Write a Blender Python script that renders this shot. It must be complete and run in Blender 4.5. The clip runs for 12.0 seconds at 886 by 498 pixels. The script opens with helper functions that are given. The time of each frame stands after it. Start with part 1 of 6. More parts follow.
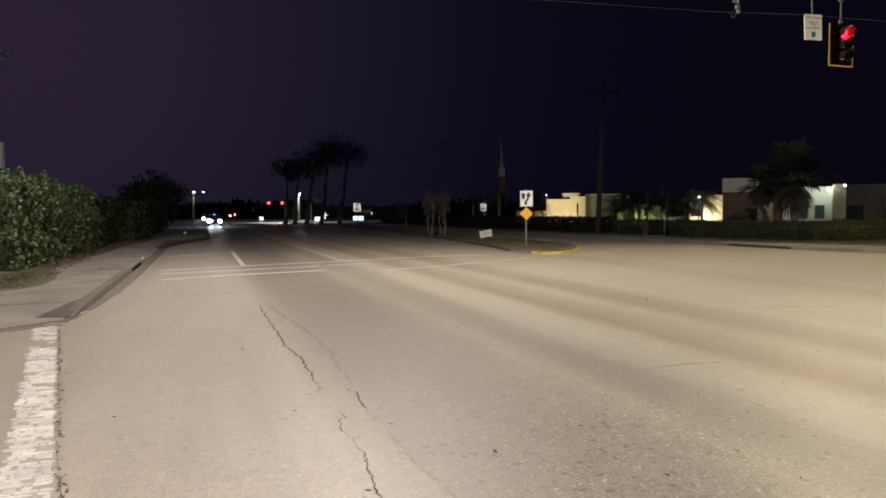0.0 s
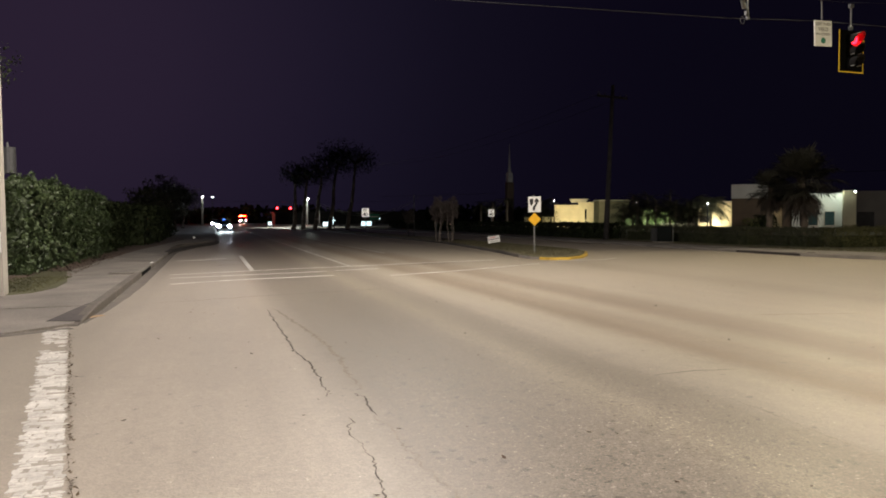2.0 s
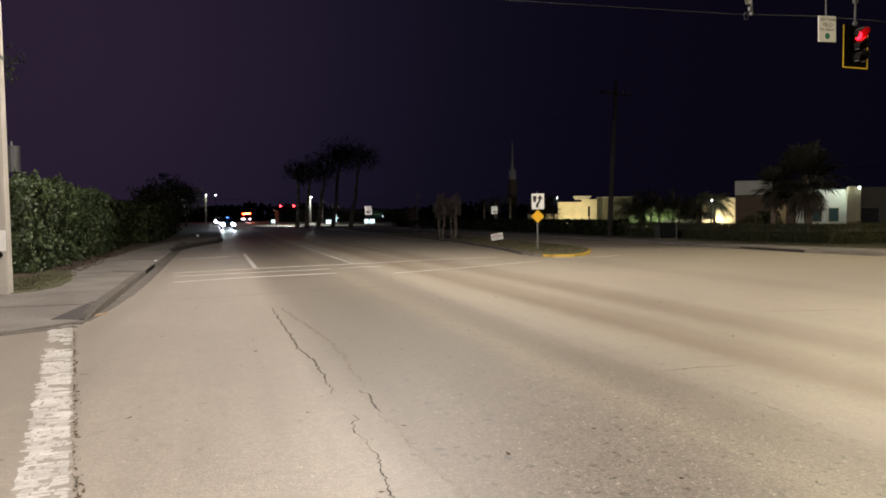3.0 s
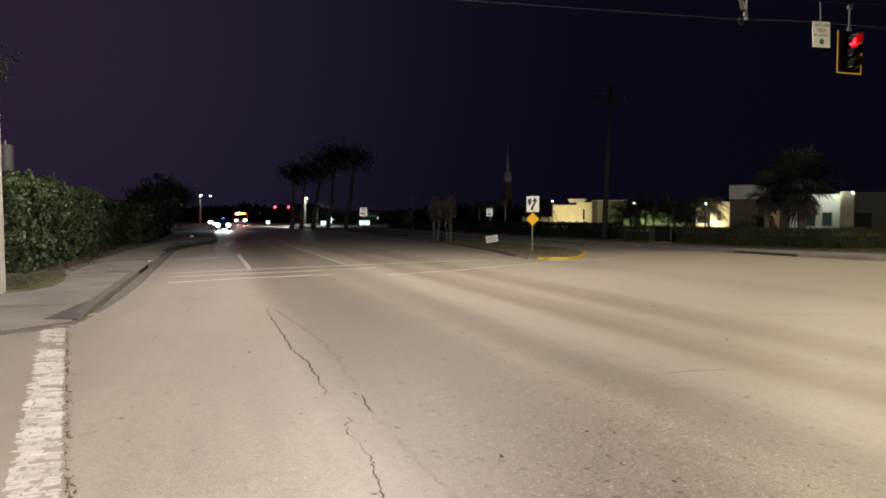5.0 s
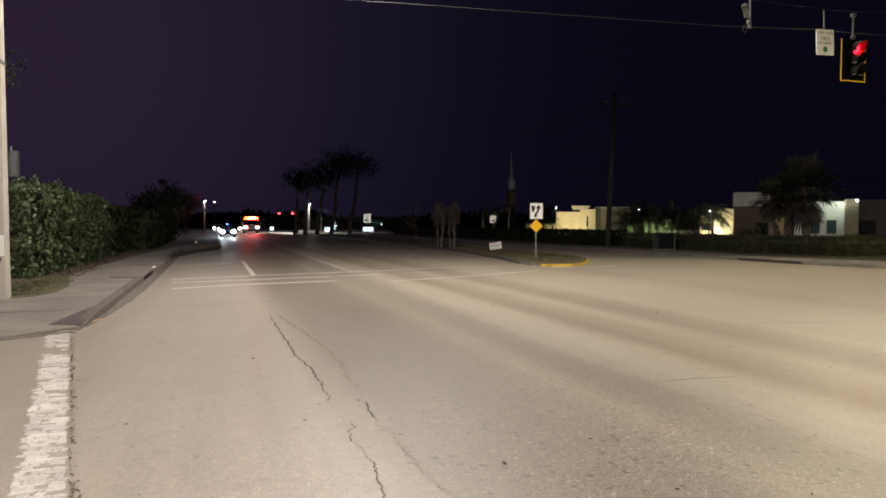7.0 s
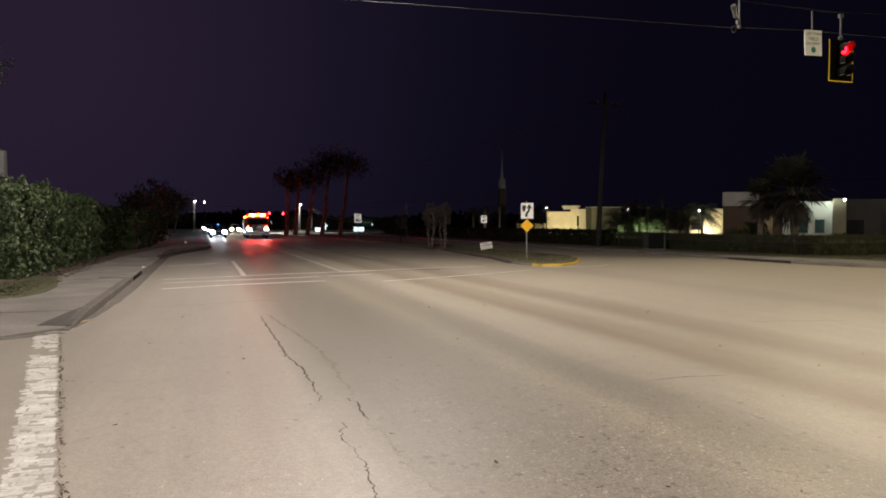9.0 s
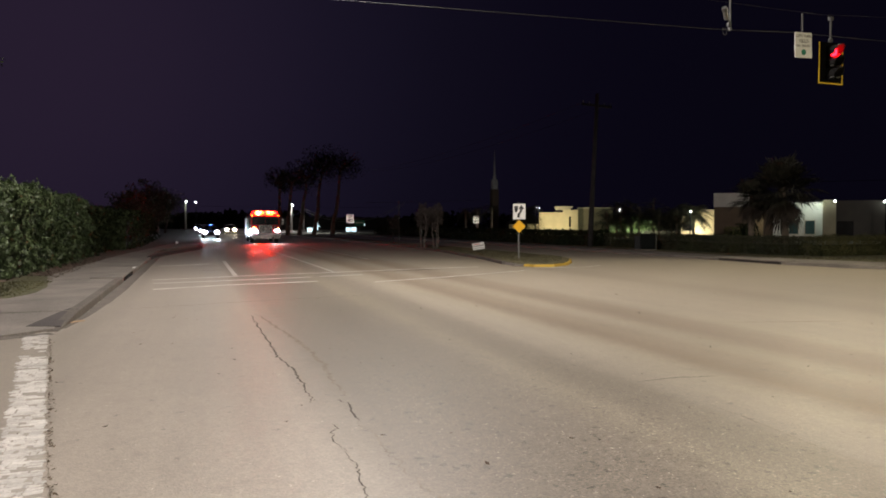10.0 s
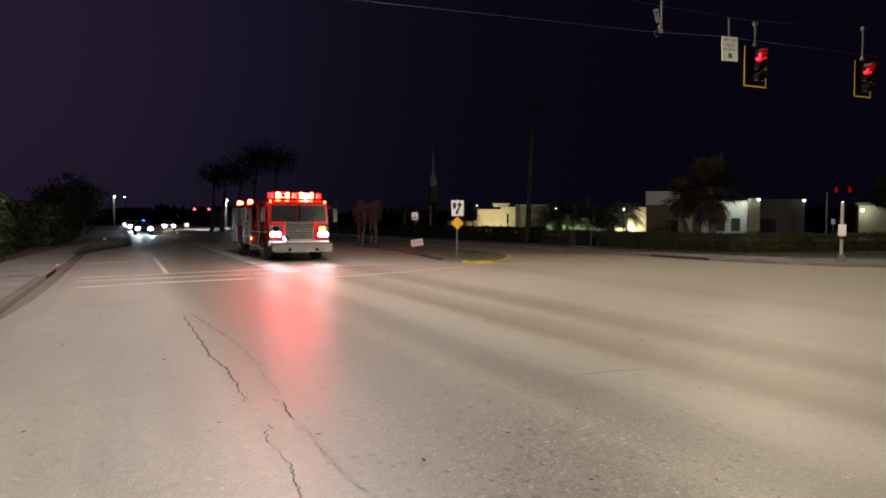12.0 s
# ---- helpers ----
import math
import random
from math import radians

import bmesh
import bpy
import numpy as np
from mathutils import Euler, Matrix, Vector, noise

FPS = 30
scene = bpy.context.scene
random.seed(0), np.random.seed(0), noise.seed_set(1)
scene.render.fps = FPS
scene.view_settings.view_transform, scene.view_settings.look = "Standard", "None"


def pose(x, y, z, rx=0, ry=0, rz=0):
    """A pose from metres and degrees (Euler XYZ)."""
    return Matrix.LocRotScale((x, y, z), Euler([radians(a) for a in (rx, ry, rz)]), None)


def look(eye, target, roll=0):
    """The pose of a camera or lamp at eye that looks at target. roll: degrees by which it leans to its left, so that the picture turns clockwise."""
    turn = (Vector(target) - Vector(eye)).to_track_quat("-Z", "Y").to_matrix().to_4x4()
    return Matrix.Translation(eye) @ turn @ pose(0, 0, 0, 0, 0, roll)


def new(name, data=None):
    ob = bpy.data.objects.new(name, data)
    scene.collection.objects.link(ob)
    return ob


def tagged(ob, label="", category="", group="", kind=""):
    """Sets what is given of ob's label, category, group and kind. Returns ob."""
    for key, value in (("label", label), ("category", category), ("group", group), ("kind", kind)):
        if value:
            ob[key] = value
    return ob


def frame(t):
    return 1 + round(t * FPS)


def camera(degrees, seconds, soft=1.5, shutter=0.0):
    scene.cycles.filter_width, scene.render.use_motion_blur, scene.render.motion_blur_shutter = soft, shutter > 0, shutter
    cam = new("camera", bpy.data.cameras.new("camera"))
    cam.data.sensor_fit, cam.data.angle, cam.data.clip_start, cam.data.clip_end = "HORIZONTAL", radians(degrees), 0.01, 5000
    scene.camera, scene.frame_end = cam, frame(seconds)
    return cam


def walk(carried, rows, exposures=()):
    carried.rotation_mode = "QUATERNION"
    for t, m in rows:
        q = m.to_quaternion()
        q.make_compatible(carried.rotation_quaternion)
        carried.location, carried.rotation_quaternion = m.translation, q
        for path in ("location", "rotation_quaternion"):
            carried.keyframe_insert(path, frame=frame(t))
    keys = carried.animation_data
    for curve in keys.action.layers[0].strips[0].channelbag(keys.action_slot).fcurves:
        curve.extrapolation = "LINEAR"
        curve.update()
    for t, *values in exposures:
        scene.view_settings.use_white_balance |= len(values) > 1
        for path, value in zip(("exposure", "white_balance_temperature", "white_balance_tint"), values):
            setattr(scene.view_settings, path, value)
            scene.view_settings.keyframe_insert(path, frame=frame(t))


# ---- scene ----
cam = camera(63.87, 12.0, soft=1.8)
PATH = [
    (0.0, (0.017, 0.006, 1.651), (6.408, 18.929, 0.628), -0.43),
    (0.5, (0.015, 0.008, 1.649), (6.406, 18.936, 0.708), -0.29),
    (1.0, (0.014, 0.013, 1.650), (6.349, 18.963, 0.787), -0.17),
    (1.5, (0.009, 0.010, 1.648), (6.269, 18.987, 0.807), -0.17),
    (2.0, (0.003, -0.002, 1.652), (6.191, 18.997, 0.784), -0.27),
    (2.5, (0.000, 0.000, 1.650), (6.118, 19.019, 0.729), -0.40),
    (3.0, (-0.001, 0.001, 1.648), (6.100, 19.024, 0.710), -0.44),
    (5.0, (-0.000, -0.001, 1.649), (6.241, 18.980, 0.768), -0.06),
    (5.5, (-0.004, -0.008, 1.648), (6.219, 18.980, 0.793), 0.01),
    (6.0, (-0.006, -0.016, 1.649), (6.161, 18.993, 0.855), 0.07),
    (6.5, (-0.005, -0.018, 1.650), (6.122, 19.006, 0.909), 0.09),
    (7.0, (-0.007, -0.020, 1.652), (6.142, 18.998, 0.957), 0.07),
    (9.0, (-0.010, -0.017, 1.646), (6.384, 18.921, 0.949), 0.01),
    (9.5, (-0.006, -0.013, 1.650), (6.484, 18.892, 0.958), 0.06),
    (10.0, (-0.004, -0.024, 1.653), (6.593, 18.845, 0.968), 0.10),
    (10.5, (-0.003, -0.022, 1.652), (6.761, 18.788, 0.989), 0.15),
    (11.0, (0.000, -0.020, 1.650), (7.036, 18.689, 0.982), 0.16),
    (11.5, (0.008, -0.010, 1.650), (7.441, 18.544, 0.929), 0.21),
    (12.0, (0.021, -0.005, 1.649), (8.213, 18.224, 0.874), 0.26),
]
walk(cam, [(t, look(eye, target, roll)) for t, eye, target, roll in PATH],
     exposures=[(0.0, 0.28, 6500, 10), (7.0, 0.22, 6480, 10), (9.5, 0.11, 6400, 10), (12.0, -0.02, 6200, 10)])

# ---------------------------------------------------------------- night sky and lamps
world = bpy.data.worlds.new("night_sky")
scene.world = world
world.use_nodes = True
wn, wl = world.node_tree.nodes, world.node_tree.links
bg = wn["Background"]
# sky glow down the road includes painted lens haze, fading into a dark dome
tc = wn.new("ShaderNodeTexCoord")
dot = wn.new("ShaderNodeVectorMath")
dot.operation = "DOT_PRODUCT"
wl.new(tc.outputs["Generated"], dot.inputs[0])
dot.inputs[1].default_value = Vector((-0.22, 0.94, 0.22)).normalized()
ramp = wn.new("ShaderNodeValToRGB")
cr = ramp.color_ramp
cr.interpolation = "B_SPLINE"
cr.elements[0].position, cr.elements[0].color = 0.40, (0.0020, 0.0015, 0.0043, 1)
cr.elements[1].position, cr.elements[1].color = 1.0, (0.0188, 0.0117, 0.0252, 1)
for at, col in ((0.60, (0.0023, 0.0018, 0.0051)), (0.74, (0.0027, 0.0020, 0.0060)), (0.85, (0.0046, 0.0036, 0.0090)), (0.92, (0.0082, 0.0061, 0.0150)), (0.97, (0.0138, 0.0092, 0.0208))):
    cr.elements.new(at).color = (*col, 1)
wl.new(dot.outputs["Value"], ramp.inputs[0])
wl.new(ramp.outputs[0], bg.inputs["Color"])
bg.inputs["Strength"].default_value = 1.0


def point_lamp(name, at, power, color, radius=0.15):
    data = bpy.data.lights.new(name, "POINT")
    data.energy, data.color, data.shadow_soft_size = power, color, radius
    ob = new(name, data)
    ob.location = at
    return ob


def spot_lamp(name, at, to, power, color, degrees=120, blend=0.6, radius=0.2):
    data = bpy.data.lights.new(name, "SPOT")
    data.energy, data.color, data.shadow_soft_size = power, color, radius
    data.spot_size, data.spot_blend = radians(degrees), blend
    ob = new(name, data)
    ob.matrix_world = look(at, to)
    return ob


WARM, WARMER = (1.0, 0.890, 0.825), (1.0, 0.868, 0.59)
OLIVE = (1.0, 0.90, 0.82)
# street lamps of the junction, above and behind the view
# The fourth is added over mid-road, with no fixture, to even the light.
for at, to, power, spread, tint, size in (((-4.0, -6.0, 11.5), (-7.0, -3.8, 0.0), 14300, 151, WARM, 0.45), ((23.0, -6.0, 11.5), (21.0, -4.0, 0.0), 8200, 148, WARMER, 0.45),
                                    ((22.5, 19.5, 12.0), (18.5, 14.0, 0.0), 3400, 138, WARMER, 1.4), ((4.6, 18.0, 12.0), (4.4, 18.2, 0.0), 8300, 176, OLIVE, 0.6)):
    spot_lamp("junction_lamp", at, to, power, tint, spread, 0.2, size)

# ---------------------------------------------------------------- materials


def surface(name, dark, light, rough=0.7, scale=6.0, fine=60.0, bump=0.25, metal=0.0, spread=0.0, detail=5.0):
    """Two scales of colour variation, a fine relief and an uneven gloss."""
    m = bpy.data.materials.new(name)
    m.use_nodes = True
    n, l = m.node_tree.nodes, m.node_tree.links
    p = n["Principled BSDF"]
    co = n.new("ShaderNodeTexCoord")
    big = n.new("ShaderNodeTexNoise")
    big.inputs["Scale"].default_value, big.inputs["Detail"].default_value = scale, detail
    small = n.new("ShaderNodeTexNoise")
    small.inputs["Scale"].default_value, small.inputs["Detail"].default_value = fine, 3.0
    l.new(co.outputs["Object"], big.inputs["Vector"])
    l.new(co.outputs["Object"], small.inputs["Vector"])
    add = n.new("ShaderNodeMath")
    add.operation = "MULTIPLY_ADD"
    add.inputs[1].default_value, add.inputs[2].default_value = 0.45, 0.0
    l.new(small.outputs["Fac"], add.inputs[0])
    both = n.new("ShaderNodeMath")
    both.operation = "MULTIPLY_ADD"
    both.inputs[1].default_value = 0.55
    l.new(big.outputs["Fac"], both.inputs[0])
    l.new(add.outputs[0], both.inputs[2])
    r = n.new("ShaderNodeValToRGB")
    r.color_ramp.elements[0].position, r.color_ramp.elements[0].color = 0.32, (*dark, 1)
    r.color_ramp.elements[1].position, r.color_ramp.elements[1].color = 0.68, (*light, 1)
    l.new(both.outputs[0], r.inputs[0])
    last = r.outputs[0]
    if spread:
        info = n.new("ShaderNodeNewGeometry")
        hsv = n.new("ShaderNodeHueSaturation")
        val = n.new("ShaderNodeMapRange")
        val.inputs["To Min"].default_value, val.inputs["To Max"].default_value = 1 - spread, 1 + spread
        l.new(info.outputs["Random Per Island"], val.inputs["Value"])
        l.new(val.outputs[0], hsv.inputs["Value"])
        l.new(last, hsv.inputs["Color"])
        last = hsv.outputs[0]
    l.new(last, p.inputs["Base Color"])
    gl = n.new("ShaderNodeMapRange")
    gl.inputs["To Min"].default_value, gl.inputs["To Max"].default_value = max(0.03, rough - 0.12), min(1.0, rough + 0.12)
    l.new(big.outputs["Fac"], gl.inputs["Value"])
    l.new(gl.outputs[0], p.inputs["Roughness"])
    p.inputs["Metallic"].default_value = metal
    if bump:
        b = n.new("ShaderNodeBump")
        b.inputs["Strength"].default_value, b.inputs["Distance"].default_value = bump, 0.01
        l.new(small.outputs["Fac"], b.inputs["Height"])
        l.new(b.outputs[0], p.inputs["Normal"])
    return m


def glow(name, color, strength):
    m = bpy.data.materials.new(name)
    m.use_nodes = True
    n, l = m.node_tree.nodes, m.node_tree.links
    p = n["Principled BSDF"]
    p.inputs["Base Color"].default_value = (*[0.5 * c for c in color], 1)
    p.inputs["Emission Color"].default_value = (*color, 1)
    p.inputs["Emission Strength"].default_value = strength
    return m


def asphalt_material():
    """Old pale asphalt: wheel paths along the lanes, stone speckle, pits in the coarse lane, stains."""
    m = bpy.data.materials.new("worn_asphalt")
    m.use_nodes = True
    n, l = m.node_tree.nodes, m.node_tree.links
    p = n["Principled BSDF"]
    geo = n.new("ShaderNodeNewGeometry")
    pos = geo.outputs["Position"]

    def tex(scale, detail, vec=pos, rough=0.55):
        x = n.new("ShaderNodeTexNoise")
        x.inputs["Scale"].default_value, x.inputs["Detail"].default_value, x.inputs["Roughness"].default_value = scale, detail, rough
        l.new(vec, x.inputs["Vector"])
        return x.outputs["Fac"]

    def calc(op, a, b=0.0, c=0.0):
        x = n.new("ShaderNodeMath")
        x.operation = op
        for k, q in enumerate((a, b, c)):
            if isinstance(q, float):
                x.inputs[k].default_value = q
            else:
                l.new(q, x.inputs[k])
        return x.outputs[0]

    def bands(x, stops):
        r = n.new("ShaderNodeValToRGB")
        r.color_ramp.interpolation = "EASE"
        e = r.color_ramp.elements
        e[0].position, e[0].color = (stops[0][0] + 4) / 32, (*stops[0][1], 1)
        e[1].position, e[1].color = (stops[-1][0] + 4) / 32, (*stops[-1][1], 1)
        for at, col in stops[1:-1]:
            e.new((at + 4) / 32).color = (*col, 1)
        l.new(x, r.inputs[0])
        return r.outputs[0]

    split = n.new("ShaderNodeSeparateXYZ")
    l.new(pos, split.inputs[0])
    stretch = n.new("ShaderNodeMapping")
    stretch.inputs["Scale"].default_value = (1.0, 0.12, 1.0)
    l.new(pos, stretch.inputs["Vector"])
    sway = calc("ADD", calc("MULTIPLY_ADD", tex(0.9, 4.0, stretch.outputs[0]), 0.24, -0.12), calc("MULTIPLY_ADD", tex(3.2, 7.0, rough=0.7), 0.44, -0.22))
    across = calc("ADD", split.outputs["X"], sway)
    u = calc("MULTIPLY_ADD", across, 1 / 32, 4 / 32)
    pale, grey, tan = (0.300, 0.268, 0.228), (0.152, 0.133, 0.108), (0.200, 0.159, 0.113)
    level = lambda c: tuple(m0 + 0.80 * (q - m0) for q, m0 in zip(c, (0.272, 0.240, 0.201)))
    wide = bands(u, [(at, level(c)) for at, c in [(-3.5, (0.235, 0.21, 0.18)), (-1.9, (0.25, 0.225, 0.19)), (-0.9, pale), (0.85, (0.285, 0.255, 0.215)), (1.14, (0.215, 0.19, 0.158)), (1.45, grey), (2.4, (0.136, 0.119, 0.096)), (2.95, (0.152, 0.133, 0.107)), (3.45, (0.212, 0.186, 0.142)),
                     (3.95, (0.17, 0.149, 0.117)), (4.2, (0.188, 0.165, 0.130)), (4.55, (0.262, 0.232, 0.186)), (4.85, (0.305, 0.272, 0.216)), (5.25, (0.302, 0.268, 0.208)), (5.8, tan), (6.25, (0.242, 0.202, 0.15)), (6.8, (0.300, 0.262, 0.205)), (7.45, (0.212, 0.171, 0.125)),
                     (7.9, (0.236, 0.197, 0.148)), (8.5, (0.315, 0.277, 0.218)), (11.5, (0.315, 0.275, 0.213)), (12.4, (0.275, 0.238, 0.182)), (14.0, (0.318, 0.278, 0.218))]])
    coarse = n.new("ShaderNodeMapRange")
    coarse.interpolation_type = "SMOOTHSTEP"
    coarse.inputs["From Min"].default_value, coarse.inputs["From Max"].default_value = 1.05, 2.1
    l.new(across, coarse.inputs["Value"])
    fine_again = n.new("ShaderNodeMapRange")
    fine_again.interpolation_type = "SMOOTHSTEP"
    fine_again.inputs["From Min"].default_value, fine_again.inputs["From Max"].default_value = 4.8, 3.8
    l.new(across, fine_again.inputs["Value"])
    lane = calc("MULTIPLY", coarse.outputs[0], fine_again.outputs[0])
    # speckle of stones
    stone = n.new("ShaderNodeTexVoronoi")
    stone.inputs["Scale"].default_value = 75.0
    l.new(pos, stone.inputs["Vector"])
    chip = n.new("ShaderNodeSeparateColor")
    l.new(stone.outputs["Color"], chip.inputs[0])
    amp = calc("MULTIPLY_ADD", lane, 0.40, 0.30)
    speck = calc("MULTIPLY_ADD", calc("ADD", chip.outputs[0], -0.5), amp, 1.0)
    worn = n.new("ShaderNodeMapping")
    worn.inputs["Location"].default_value = (3.0, 7.3, 0.0)
    worn.inputs["Scale"].default_value = (2.6, 0.16, 1.0)
    l.new(pos, worn.inputs["Vector"])
    blot = calc("MULTIPLY", calc("MULTIPLY_ADD", tex(0.55, 8.0, rough=0.7), 0.30, 0.85), calc("MULTIPLY_ADD", tex(1.0, 8.0, worn.outputs[0], 0.68), 0.46, 0.77))
    grit = calc("MULTIPLY", calc("MULTIPLY_ADD", tex(14.0, 6.0, rough=0.7), 0.50, 0.75), calc("MULTIPLY_ADD", tex(3.5, 7.0, rough=0.75), 0.28, 0.86))
    k = calc("MULTIPLY", calc("MULTIPLY", speck, blot), grit)
    # pits where stones have broken out
    pits = n.new("ShaderNodeTexVoronoi")
    pits.inputs["Scale"].default_value = 15.0
    jag = n.new("ShaderNodeTexNoise")
    jag.inputs["Scale"].default_value, jag.inputs["Detail"].default_value = 16.0, 4.0
    l.new(pos, jag.inputs["Vector"])
    bend = n.new("ShaderNodeVectorMath")
    bend.operation = "MULTIPLY_ADD"
    l.new(jag.outputs["Color"], bend.inputs[0])
    bend.inputs[1].default_value = (0.12, 0.12, 0.0)
    l.new(pos, bend.inputs[2])
    l.new(bend.outputs[0], pits.inputs["Vector"])
    pick = n.new("ShaderNodeSeparateColor")
    l.new(pits.outputs["Color"], pick.inputs[0])
    hole = calc("MULTIPLY", calc("LESS_THAN", pits.outputs["Distance"], calc("MULTIPLY_ADD", pick.outputs[1], 0.36, 0.10)), calc("GREATER_THAN", pick.outputs[0], calc("MULTIPLY_ADD", lane, -0.20, 0.974)))
    k = calc("MULTIPLY", k, calc("MULTIPLY_ADD", hole, -0.42, 1.0))
    # pale stones worn bare
    bare = calc("MULTIPLY", calc("GREATER_THAN", chip.outputs[1], calc("MULTIPLY_ADD", lane, -0.035, 0.996)), calc("LESS_THAN", stone.outputs["Distance"], 0.45))
    k = calc("MULTIPLY", k, calc("MULTIPLY_ADD", bare, 0.75, 1.0))
    # coarse aggregate laid bare in the worn lane, and dark flecks of rubber
    rock = n.new("ShaderNodeTexVoronoi")
    rock.inputs["Scale"].default_value = 34.0
    l.new(bend.outputs[0], rock.inputs["Vector"])
    rocky = n.new("ShaderNodeSeparateColor")
    l.new(rock.outputs["Color"], rocky.inputs[0])
    face = calc("LESS_THAN", rock.outputs["Distance"], calc("MULTIPLY_ADD", rocky.outputs[2], 0.30, 0.12))
    showing = calc("MULTIPLY", face, calc("GREATER_THAN", rocky.outputs[0], calc("MULTIPLY_ADD", lane, -0.42, 0.972)))
    k = calc("MULTIPLY", k, calc("MULTIPLY_ADD", calc("MULTIPLY", showing, calc("ADD", rocky.outputs[1], -0.42)), 1.25, 1.0))
    # smoother stained patches
    smear = n.new("ShaderNodeMapRange")
    smear.interpolation_type = "SMOOTHSTEP"
    smear.inputs["From Min"].default_value, smear.inputs["From Max"].default_value = 0.60, 0.68
    smear.inputs["To Min"].default_value, smear.inputs["To Max"].default_value = 1.0, 0.87
    l.new(tex(1.7, 5.0, rough=0.6), smear.inputs["Value"])
    k = calc("MULTIPLY", k, smear.outputs[0])
    tone = n.new("ShaderNodeVectorMath")
    tone.operation = "SCALE"
    l.new(wide, tone.inputs[0])
    l.new(k, tone.inputs["Scale"])
    l.new(tone.outputs[0], p.inputs["Base Color"])
    g = n.new("ShaderNodeMapRange")
    g.inputs["From Min"].default_value, g.inputs["From Max"].default_value = 0.7, 1.3
    g.inputs["To Min"].default_value, g.inputs["To Max"].default_value = 0.40, 0.58
    l.new(k, g.inputs["Value"])
    l.new(g.outputs[0], p.inputs["Roughness"])
    p.inputs["Specular IOR Level"].default_value = 0.32
    b = n.new("ShaderNodeBump")
    b.inputs["Strength"].default_value, b.inputs["Distance"].default_value = 0.30, 0.004
    l.new(calc("MULTIPLY_ADD", hole, -2.0, stone.outputs["Distance"]), b.inputs["Height"])
    l.new(b.outputs[0], p.inputs["Normal"])
    return m


ASPHALT = asphalt_material()
CONCRETE = surface("old_concrete", (0.085, 0.076, 0.067), (0.245, 0.222, 0.197), 0.85, 0.9, 35, 0.4)
POLE_CONCRETE = surface("pole_concrete", (0.30, 0.28, 0.25), (0.46, 0.43, 0.38), 0.8, 1.5, 40, 0.3)
DIRT = surface("sandy_soil", (0.05, 0.045, 0.03), (0.13, 0.105, 0.075), 0.95, 0.6, 14, 0.6)
MULCH = surface("brown_mulch", (0.035, 0.024, 0.018), (0.11, 0.075, 0.055), 0.95, 3.0, 30, 0.8)
GRASS = surface("dry_grass", (0.042, 0.038, 0.02), (0.10, 0.088, 0.045), 0.9, 2.0, 30, 0.5, spread=0.35)
PAINT_WHITE = surface("worn_white_paint", (0.34, 0.325, 0.30), (0.64, 0.62, 0.58), 0.6, 2.5, 30, 0.4, spread=0.12)
PAINT_FADED = surface("faded_white_paint", (0.38, 0.36, 0.33), (0.76, 0.74, 0.70), 0.65, 2.2, 22, 0.3)
PAINT_MID = surface("worn_thin_white_paint", (0.32, 0.305, 0.28), (0.68, 0.66, 0.62), 0.65, 2.5, 24, 0.3)
PAINT_GHOST = surface("ghost_white_paint", (0.22, 0.20, 0.17), (0.36, 0.335, 0.295), 0.7, 3.0, 30, 0.3)
PAINT_YELLOW = surface("kerb_yellow_paint", (0.28, 0.18, 0.03), (0.58, 0.39, 0.05), 0.6, 3, 30, 0.3)
CRACK = surface("crack_shadow", (0.030, 0.026, 0.021), (0.085, 0.073, 0.058), 0.95, 6, 40, 0.2)
TAR = surface("dark_gutter_grime", (0.07, 0.062, 0.054), (0.165, 0.145, 0.125), 0.9, 2.5, 30, 0.4)
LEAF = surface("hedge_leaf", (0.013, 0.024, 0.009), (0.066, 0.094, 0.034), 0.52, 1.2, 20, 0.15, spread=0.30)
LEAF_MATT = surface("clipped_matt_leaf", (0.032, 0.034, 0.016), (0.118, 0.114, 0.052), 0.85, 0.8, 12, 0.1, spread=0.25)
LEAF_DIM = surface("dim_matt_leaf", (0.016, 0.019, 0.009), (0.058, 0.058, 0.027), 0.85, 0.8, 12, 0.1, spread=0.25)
LEAF_MATT.node_tree.nodes["Principled BSDF"].inputs["Specular IOR Level"].default_value = 0.12
DEBRIS = surface("brown_grit", (0.055, 0.040, 0.026), (0.15, 0.11, 0.07), 0.95, 3.0, 30, 0.6, spread=0.4)
GRIME_SLOT_SHADE = surface("black_grime_and_slot_shade", (0.012, 0.010, 0.010), (0.045, 0.038, 0.034), 0.95, 3, 30, 0.4)
LEAF_DARK = surface("tree_and_shaded_hedge_leaf", (0.012, 0.018, 0.009), (0.035, 0.042, 0.02), 0.6, 1.5, 20, 0.15, spread=0.4)
FROND = surface("palm_frond", (0.03, 0.032, 0.018), (0.09, 0.084, 0.048), 0.55, 1.5, 20, 0.15, spread=0.35)
BARK = surface("bark", (0.06, 0.045, 0.035), (0.20, 0.16, 0.12), 0.9, 4, 25, 0.8)
WOOD_POLE = surface("weathered_wood", (0.018, 0.017, 0.018), (0.050, 0.046, 0.046), 0.9, 3, 40, 0.6)
STEEL = surface("galvanised_steel", (0.12, 0.12, 0.12), (0.24, 0.24, 0.23), 0.55, 8, 60, 0.1, 0.8)
DARK_STEEL = surface("dark_cable", (0.012, 0.012, 0.012), (0.035, 0.035, 0.035), 0.6, 8, 60, 0.1, 0.3)
BLACK = surface("black_polycarbonate", (0.0010, 0.0010, 0.0010), (0.003, 0.003, 0.003), 0.7, 5, 60, 0.1)
